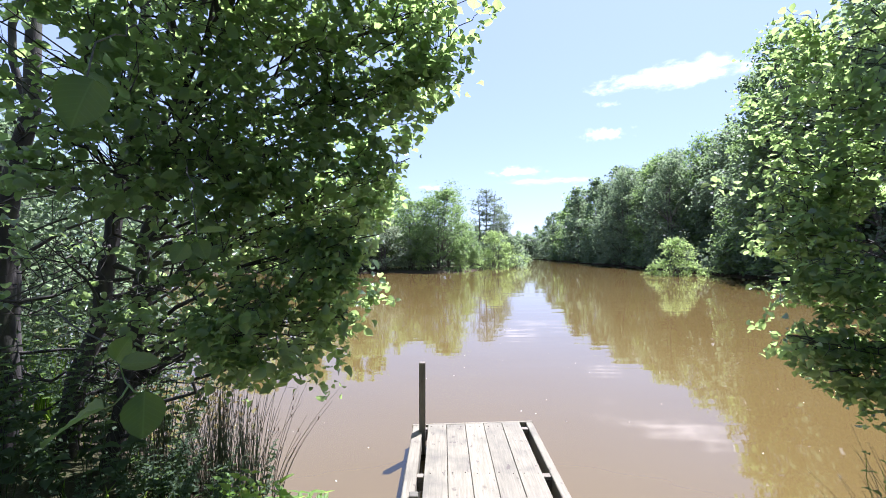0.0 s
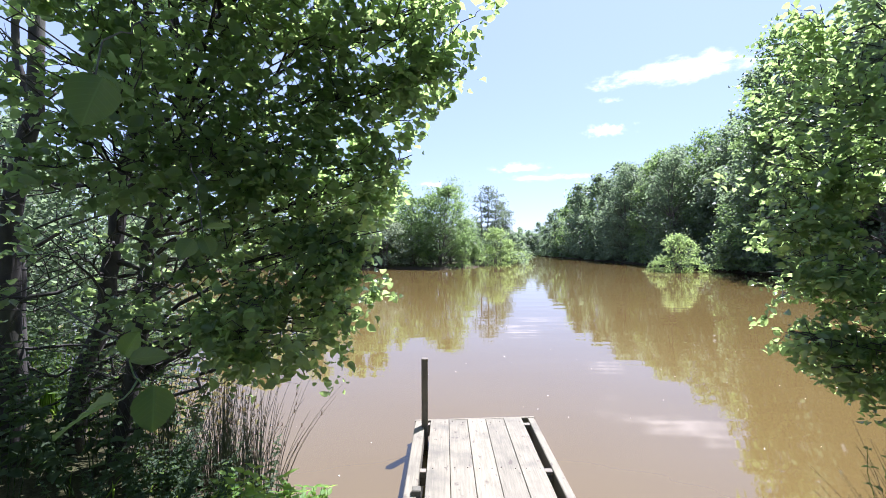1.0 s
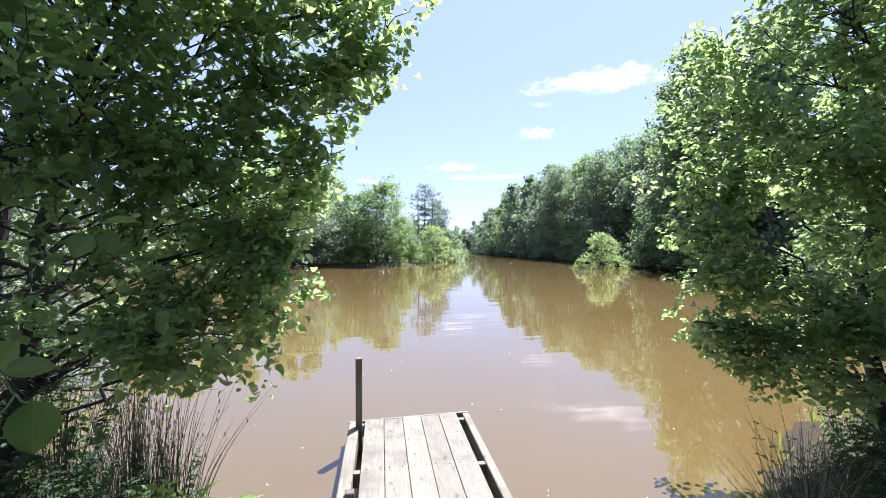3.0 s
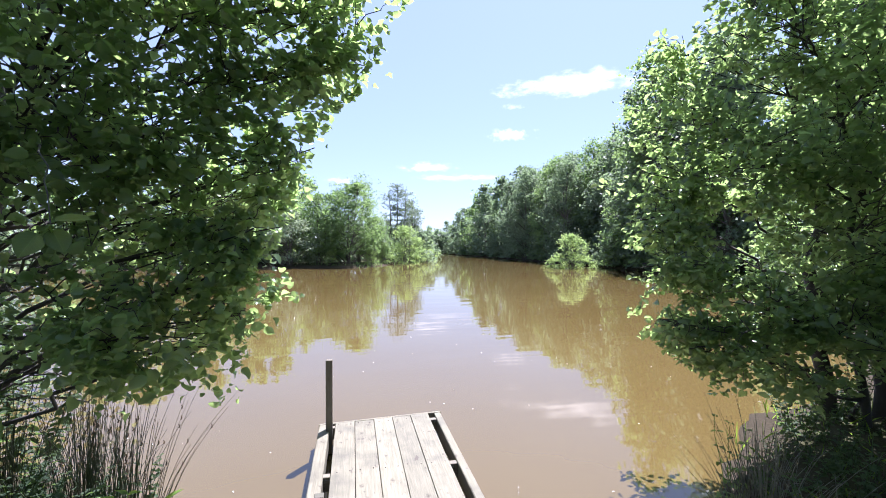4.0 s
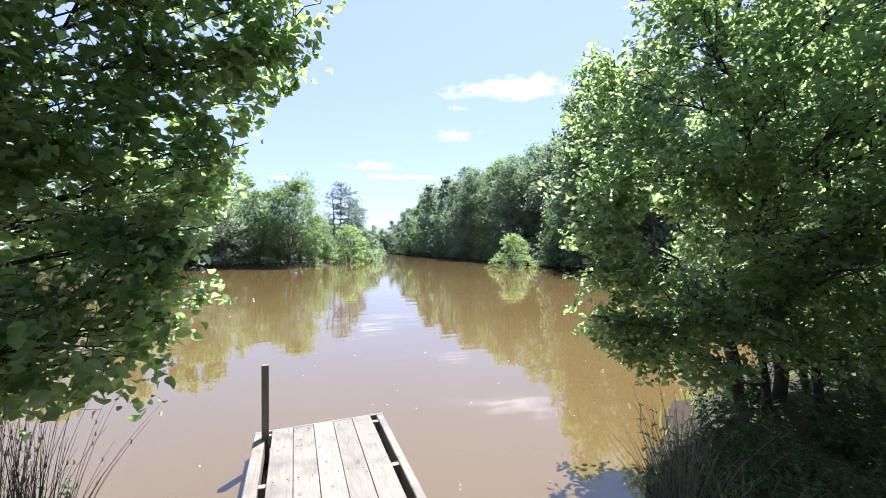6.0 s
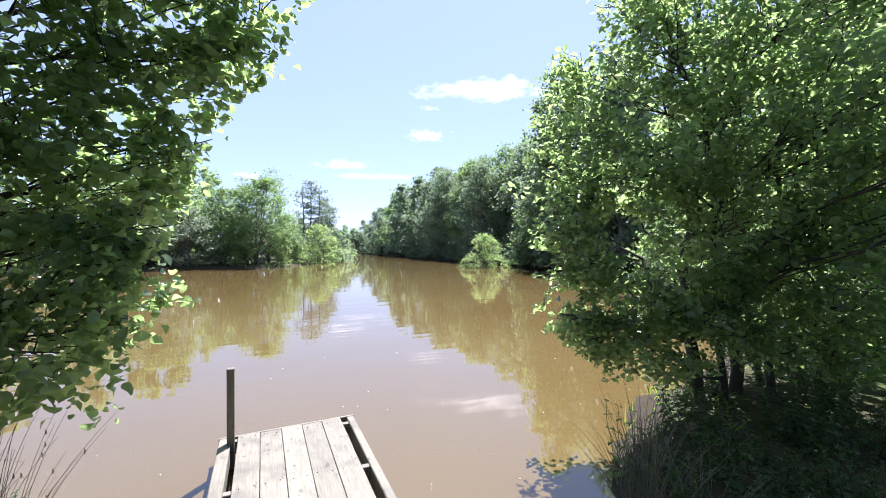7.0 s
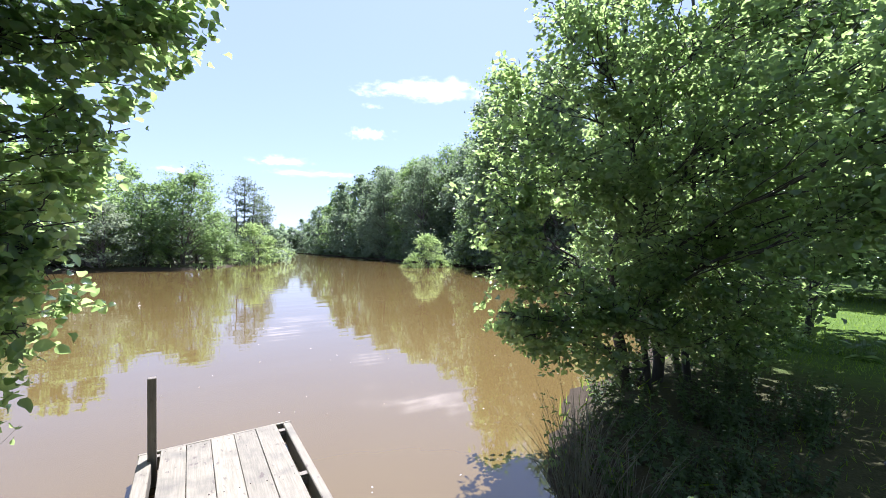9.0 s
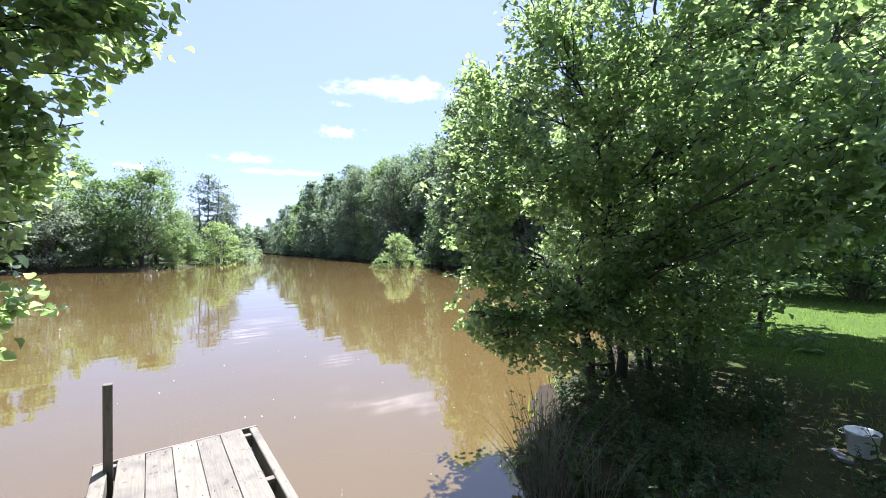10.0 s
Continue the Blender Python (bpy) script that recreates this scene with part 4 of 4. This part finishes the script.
lawn_tree = near_tree("alder_tree", (9.2, 3.4, 0.2), LAWN_STEMS, LAWN_LOBES_HIGH + LAWN_LOBES_LOW, "dark alder at the edge of the lawn, casting shade", 0.128, 25, 0, TUFT, TUFT_FACES)


# --- undergrowth, rushes and grass ---
def leafy_plant(name, H, count, leaf, mat, label, category="plant", group="", stems=3, shape=POINT_LEAF, spread=0.1):
    """Upright stems with pairs of leaves up to a crown of young ones."""
    lines, P, A, N, S = [], [], [], [], []
    for k in range(stems):
        a = rng.uniform(0, 6.28)
        top = np.array([math.cos(a) * spread, math.sin(a) * spread, H * rng.uniform(0.7, 1.0)])
        st = curve_pts((top[0] * 0.3, top[1] * 0.3, -0.05), top, 0, 6, 0.01)
        lines.append((st, 0.004, 0.002))
        for i in range(count):
            u = 0.25 + 0.75 * (i / max(1, count - 1))
            p = st[0] + (top - st[0]) * u
            b = i * 1.57 + rng.normal(0, 0.2)
            for sgn in (0, math.pi):
                dvec = np.array([math.cos(b + sgn), math.sin(b + sgn), 0.25 - 0.5 * (1 - u) + rng.normal(0, 0.15)])
                P.append(p)
                A.append(dvec)
                N.append(np.array([0, 0, 1.0]) + rng.normal(0, 0.25, 3))
                S.append(leaf * (1.15 - 0.55 * u) * rng.uniform(0.8, 1.2))
    ob = empty(name, label=label, category=category, group=group)
    part("stem", tubes("stem", lines, mat, 4), ob, kind="stuff")
    part("foliage", leaves("foliage", np.array(P), np.array(A), np.array(N), np.array(S), mat, shape), ob, kind="stuff")
    return ob


def scatter(thing, spots_xy, lo=0.8, hi=1.2):
    for i, (x, y) in enumerate(spots_xy):
        sc = rng.uniform(lo, hi)
        z = max(gz(x, y), 0.0) - 0.01
        if i == 0:
            thing.location, thing.scale = (x, y, z), (sc,) * 3
        else:
            ob = copy_thing(thing, pose(x, y, z, 0, 0, rng.uniform(0, 360)))
            ob.scale = (sc,) * 3


def random_spots(count, x0, x1, y0, y1, dmin=0.05, dmax=9.0, clear=None):
    out = []
    while len(out) < count:
        x, y = rng.uniform(x0, x1), rng.uniform(y0, y1)
        if clear and abs(x * clear[1] - y * clear[0]) / math.hypot(*clear) < 0.42 and x > 2.4:
            continue
        if dmin < float(shore_distance(np.array([x]), np.array([y]))[0]) < dmax:
            out.append((x, y))
    return out


nettle = leafy_plant("nettle_plant", 0.40, 7, 0.09, NETTLE, "bright green leafy nettle plant on the sunny bank edge", "plant", "nettles at the jetty", 4)
scatter(nettle, [(-1.00, 2.62), (-0.92, 2.58), (-0.86, 2.66), (-1.08, 2.52), (-0.98, 2.45), (-0.88, 2.42), (-1.18, 2.58), (-0.80, 2.30), (-1.28, 2.5), (-1.02, 2.3), (-0.9, 2.2), (-1.12, 2.38), (-0.84, 2.5), (-1.35, 2.62)], 0.75, 1.1)
weed = leafy_plant("ground_weed", 0.38, 7, 0.052, WEED, "leafy green weed growing in the shade, darkened in its colour", "plant", "weeds under the alders", 6, ROUND_LEAF, 0.22)
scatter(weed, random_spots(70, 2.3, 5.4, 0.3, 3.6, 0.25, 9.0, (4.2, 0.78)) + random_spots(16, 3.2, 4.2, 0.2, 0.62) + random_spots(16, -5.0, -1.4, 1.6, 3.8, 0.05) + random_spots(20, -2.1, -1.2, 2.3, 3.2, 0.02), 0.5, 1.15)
sapling = leafy_plant("bank_sapling", 0.62, 6, 0.055, LEAF_LIGHT, "young pale green sapling among the rushes", "plant", "", 3, ROUND_LEAF, 0.1)
scatter(sapling, [(2.52, 2.44)], 1.0, 1.1)
bramble = leafy_plant("bramble_bush", 1.25, 9, 0.095, WEED, "dense green bramble thicket under the alders, shade in its colour", "bush", "undergrowth round the stems", 16, ROUND_LEAF, 0.55)
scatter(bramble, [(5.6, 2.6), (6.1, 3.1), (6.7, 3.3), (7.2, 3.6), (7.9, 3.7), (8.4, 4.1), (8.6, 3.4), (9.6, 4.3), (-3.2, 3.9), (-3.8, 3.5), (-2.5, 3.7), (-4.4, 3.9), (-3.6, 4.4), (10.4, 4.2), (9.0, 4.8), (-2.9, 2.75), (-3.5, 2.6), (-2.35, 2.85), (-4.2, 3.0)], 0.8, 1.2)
burdock = leafy_plant("broadleaf_plant", 0.42, 3, 0.19, LEAF_NEAR, "low broad-leaved plant at the lawn's shady edge", "plant", "broad-leaved plants by the lawn", 3, ROUND_LEAF, 0.2)
scatter(burdock, [(8.15, 2.5), (8.4, 2.2), (7.8, 2.75), (8.0, 2.05)], 0.8, 1.1)


def rush_clump(name, count, H, base, splay, label, heads=0, arch=0.25, mat=RUSH, thick=0.0032):
    """A tuft of round leafless rushes, the outer ones arching."""
    lines, hd = [], []
    for k in range(count):
        a, r = rng.uniform(0, 6.28), min(1.7, abs(rng.normal(0, 1)))
        root = np.array([math.cos(a) * base * r, math.sin(a) * base * r, -0.05])
        h = H * rng.uniform(0.5, 1.0)
        out = np.array([math.cos(a), math.sin(a), 0]) * splay * h * r * rng.uniform(0.4, 1.1) + np.append(rng.normal(0, 0.06 * H, 2), 0)
        t = np.linspace(0, 1, 7)[:, None]
        p = root + t * np.array([0, 0, h]) + (t ** 1.8) * out
        if rng.random() < 0.16 and r < 0.9:
            p[:, 2] -= (t[:, 0] ** 3) * h * arch * 2.2
            p += (t ** 3) * out * 0.9
        lines.append((p, thick, 0.0010))
        if k < heads:
            hd.append((np.stack([p[5] + (0.004, 0, 0), p[5] + (0.008, 0.004, 0.012), p[5] + (0.004, 0, 0.028)]), 0.006, 0.003))
    ob = empty(name, label=label, category="rushes", group="rush tufts at the water's edge")
    for ln in lines[:45]:
        part("blade", tubes("blade", [ln], mat, 3), ob)
    if lines[45:]:
        part("tuft_core", tubes("tuft_core", lines[45:], mat, 3), ob, kind="stuff")
    if hd:
        part("seed_head", tubes("seed_head", hd, SEED, 5), ob, kind="stuff")
    return ob


def stand(ob, x, y, dz=0.0):
    ob.location = (x, y, max(gz(x, y), -0.08) + dz)


stand(rush_clump("rush_tuft", 190, 1.05, 0.17, 0.22, "tall dark rushes with brown seed heads on the bank", 60), -1.72, 3.25)
stand(rush_clump("rush_tuft", 90, 0.95, 0.13, 0.30, "tall dark rushes with brown seed heads on the bank", 40), -1.42, 3.05)
stand(rush_clump("rush_tuft", 120, 0.9, 0.18, 0.25, "dense rush tuft in the shade of the alder", 20), -2.25, 3.3)
ARCHING = "arching grey-green rush tuft with bleached stems at the water's edge"
for count_, high, x_, y_ in ((64, 0.80, 2.42, 2.12), (56, 0.70, 2.24, 1.92), (44, 0.70, 2.8, 2.5), (34, 0.55, 2.36, 1.68)):
    stand(rush_clump("rush_tuft", count_, high, 0.10, 0.45, ARCHING, 0, 0.25, RUSH_PALE, 0.0038), x_, y_)
stand(rush_clump("rush_tuft", 60, 1.0, 0.2, 0.2, "bright green sunlit reeds behind the alder stems", 0, 0.1, GRASS, 0.008), -4.01, 4.26)

# sunlit bushes along the bank behind the left alder
bank_bush = make_tree("bank_bush", far_tree_meshes(3.4, 1.6, 0.1, 7000, LEAF_DARK, 0.17, 0.068, 0.6, 0.1, 0, 6, 0.8), "sunlit green bush on the near bank", "bush", "bushes behind the alder")
place_first(bank_bush, -5.2, 6.3, 1.0)
for x, y, sc in [(-6.6, 6.2, 1.1), (-7.9, 7.9, 1.1), (-9.4, 7.4, 1.25), (-11, 9.6, 1.3), (-8.2, 5.6, 1.2), (-13.5, 9.2, 1.5), (-6.2, 4.4, 0.9), (-10.5, 6.0, 1.3), (-16, 12.2, 1.7), (-4.6, 5.7, 0.6)]:
    put(bank_bush, x, y, sc)


def build_grass():
    n_ = 52000
    x, y = rng.uniform(2.4, 19, n_), rng.uniform(-4, 8, n_)
    d = shore_distance(x, y)
    keep = (d > 0.15) & ((x > 6.9) | (rng.random(n_) < np.where(y < 1.7, 0.55, 0.12))) & (rng.random(n_) < np.clip(1.25 - np.hypot(x, y) / 22, 0.25, 1))
    x, y = x[keep], y[keep]
    P = np.stack([x, y, ground_height(x, y) - 0.005], -1)
    m = len(P)
    A = rng.normal(0, 0.45, (m, 3)) + np.array([0, 0, 1.0])
    N = rng.normal(0, 1, (m, 3))
    blade = np.array([(-.055, 0, 0), (.055, 0, 0), (.03, .6, .05), (0, 1, .2)])
    ob = new("lawn_grass", leaves("lawn_grass", P, A, N, rng.uniform(0.035, 0.085, m), GRASS, blade, np.array([(0, 1, 2, 3)])))
    tagged(ob, "mown green lawn grass on the bank", "grass", kind="stuff")
    n_ = 9000
    x, y = rng.uniform(-6, 6, n_), rng.uniform(-1, 6.5, n_)
    d = shore_distance(x, y)
    keep = (d > -0.04) & (d < 1.0) & ((np.abs(x - 0.35) < 1.0) | (rng.random(n_) < 0.25))
    x, y = x[keep], y[keep]
    P = np.stack([x, y, ground_height(x, y) - 0.01], -1)
    m = len(P)
    A = rng.normal(0, 0.5, (m, 3)) + np.array([0, 0, 1.0])
    ob = new("bank_grass", leaves("bank_grass", P, A, rng.normal(0, 1, (m, 3)), rng.uniform(0.08, 0.26, m), GRASS, blade * np.array([0.6, 1, 1]), np.array([(0, 1, 2, 3)])))
    tagged(ob, "rough green grass fringing the pond bank", "grass", kind="stuff")
    n_ = 4200
    x, y = rng.uniform(-22, 5, n_), rng.uniform(36.5, 47, n_)
    d = shore_distance(x, y)
    keep = (d > 0.0) & (d < 1.7) & ((x > 0.2) | (rng.random(n_) < 0.12))
    x, y = x[keep], y[keep]
    P = np.stack([x, y, ground_height(x, y) - 0.01], -1)
    m = len(P)
    A = rng.normal(0, 0.5, (m, 3)) + np.array([0, 0, 1.0])
    ob = new("far_bank_grass", leaves("far_bank_grass", P, A, rng.normal(0, 1, (m, 3)), rng.uniform(0.15, 0.38, m), LEAF_MID, blade * np.array([2.0, 1, 1]), np.array([(0, 1, 2, 3)])))
    tagged(ob, "tall light green grass on the far bank's point", "grass", kind="stuff")
    n_ = 3000
    x, y = rng.uniform(14, 26, n_), rng.uniform(108, 118, n_)
    d = shore_distance(x, y)
    keep = (d > 0.0) & (d < 3.0)
    x, y = x[keep], y[keep]
    P = np.stack([x, y, ground_height(x, y) - 0.01], -1)
    m = len(P)
    A = rng.normal(0, 0.5, (m, 3)) + np.array([0, 0, 1.0])
    ob = new("pond_end_grass", leaves("pond_end_grass", P, A, rng.normal(0, 1, (m, 3)), rng.uniform(0.3, 0.7, m), LEAF_LIGHT, blade * np.array([3.0, 1, 1]), np.array([(0, 1, 2, 3)])))
    tagged(ob, "sunlit pale green grass at the pond's far end", "grass", kind="stuff")


build_grass()


# --- small things ---
def build_bucket():
    b = empty("bucket", (4.42, 0.82, gz(4.42, 0.82)), label="white plastic bucket standing in the shade", category="bucket")
    bm = bmesh.new()
    prof = [(0.0, 0.0), (0.108, 0.0), (0.113, 0.006), (0.138, 0.235), (0.146, 0.237), (0.147, 0.252), (0.140, 0.255), (0.134, 0.250), (0.106, 0.012), (0.0, 0.010)]
    rows = []
    for r, z in prof:
        rows.append([bm.verts.new((r * math.cos(a), r * math.sin(a), z)) for a in np.linspace(0, 2 * np.pi, 28, endpoint=False)] if r else [bm.verts.new((0, 0, z))])
    for a, c in zip(rows, rows[1:]):
        for i in range(28):
            k = (i + 1) % 28
            if len(a) == 1:
                bm.faces.new((a[0], c[k], c[i]))
            elif len(c) == 1:
                bm.faces.new((a[i], a[k], c[0]))
            else:
                bm.faces.new((a[i], a[k], c[k], c[i]))
    part("body", bm_mesh("body", bm, PLASTIC, True), b)
    b.scale = (0.72, 0.72, 0.72)
    t = np.linspace(0, np.pi, 15)
    arc = np.stack([0.149 * np.cos(t), 0.10 * np.sin(t) + 0.09 * np.sin(t), 0.236 - 0.03 * np.sin(t)], -1)
    part("handle", tubes("handle", [(arc, 0.003, 0.003)], WIRE, 6), b, "thin wire handle folded down")
    s_ = new("slab", rounded_box("slab", -0.11, 0.11, -0.04, 0.04, 0, 0.03, SLAB, 0.006))
    s_.matrix_world = pose(4.24, 0.91, gz(4.24, 0.91) - 0.005, 3, 2, 35)
    tagged(s_, "small grey slab lying beside the bucket", "slab")


build_bucket()


def build_fluff():
    n_ = 190
    u = rng.random(n_) ** 1.6
    r, a = 3.0 + 34 * u, rng.uniform(-0.62, 0.95, n_)
    x, y = r * np.sin(a), r * np.cos(a)
    keep = (shore_distance(x, y) < -0.3) & ~((x > -0.4) & (x < 0.9) & (y < 4.2))
    P = np.stack([x, y, np.full(n_, 0.004)], -1)[keep]
    m = len(P)
    A = np.stack([rng.normal(0, 1, m), rng.normal(0, 1, m), np.zeros(m)], -1)
    N = np.tile(np.array([[0, 0, 1.0]]), (m, 1)) + rng.normal(0, 0.12, (m, 3))
    ob = new("floating_fluff", leaves("floating_fluff", P, A, N, rng.uniform(0.007, 0.018, m), FLUFF))
    tagged(ob, "pale seed fluff and petals floating on the water", "fluff", kind="stuff")


build_fluff()


def lens_twig(root, tip, leaf_specs):
    """A hanging shoot of the alder that comes close to the eye, with a few large leaves."""
    o = np.array(left_tree.location)
    p = curve_pts(np.array(root) - o, np.array(tip) - o, 0.06, 8, 0.01)
    br = part("branch", tubes("branch", [(p, 0.004, 0.0015)], BARK, 6), left_tree)
    for base, along, nrm, size in leaf_specs:
        b0 = np.array(base) - o
        k = p[np.argmin(np.linalg.norm(p - b0, axis=1))]
        part("twig", tubes("twig", [(curve_pts(k, b0, -0.01, 4), 0.0022, 0.0014)], LEAF_NEAR, 5), br)
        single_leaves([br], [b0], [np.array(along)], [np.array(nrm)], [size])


lens_twig((-1.3, 1.8, 2.74), (-0.67, 0.77, 2.12), [
    ((-0.550, 0.640, 2.070), (-0.010, -0.040, -0.090), (0.5, -0.6, 0.6), 0.085),
    ((-0.740, 0.850, 2.170), (0.080, 0.010, -0.050), (0.2, -0.2, 0.9), 0.065)])
lens_twig((-1.69, 1.74, 1.56), (-0.65, 0.85, 1.55), [
    ((-0.570, 0.780, 1.560), (0.010, -0.020, -0.090), (0.5, -0.7, 0.5), 0.085),
    ((-0.650, 0.790, 1.525), (-0.120, -0.030, -0.045), (0.05, -0.08, 1.0), 0.115),
    ((-0.690, 0.880, 1.580), (0.110, 0.040, 0.020), (0.1, -0.5, 0.8), 0.07),
    ((-0.730, 0.920, 1.580), (0.040, -0.020, 0.060), (0.3, -0.6, 0.5), 0.065)])
lens_twig((-1.27, 2.06, 2.22), (-0.73, 1.22, 1.86), [
    ((-0.780, 1.310, 1.870), (0.100, 0.000, 0.030), (0.1, -0.35, 0.9), 0.085),
    ((-0.780, 1.310, 1.850), (0.060, -0.030, -0.080), (0.3, -0.6, 0.6), 0.07),
    ((-0.800, 1.290, 1.840), (-0.010, -0.060, -0.060), (0.4, -0.6, 0.5), 0.075)])
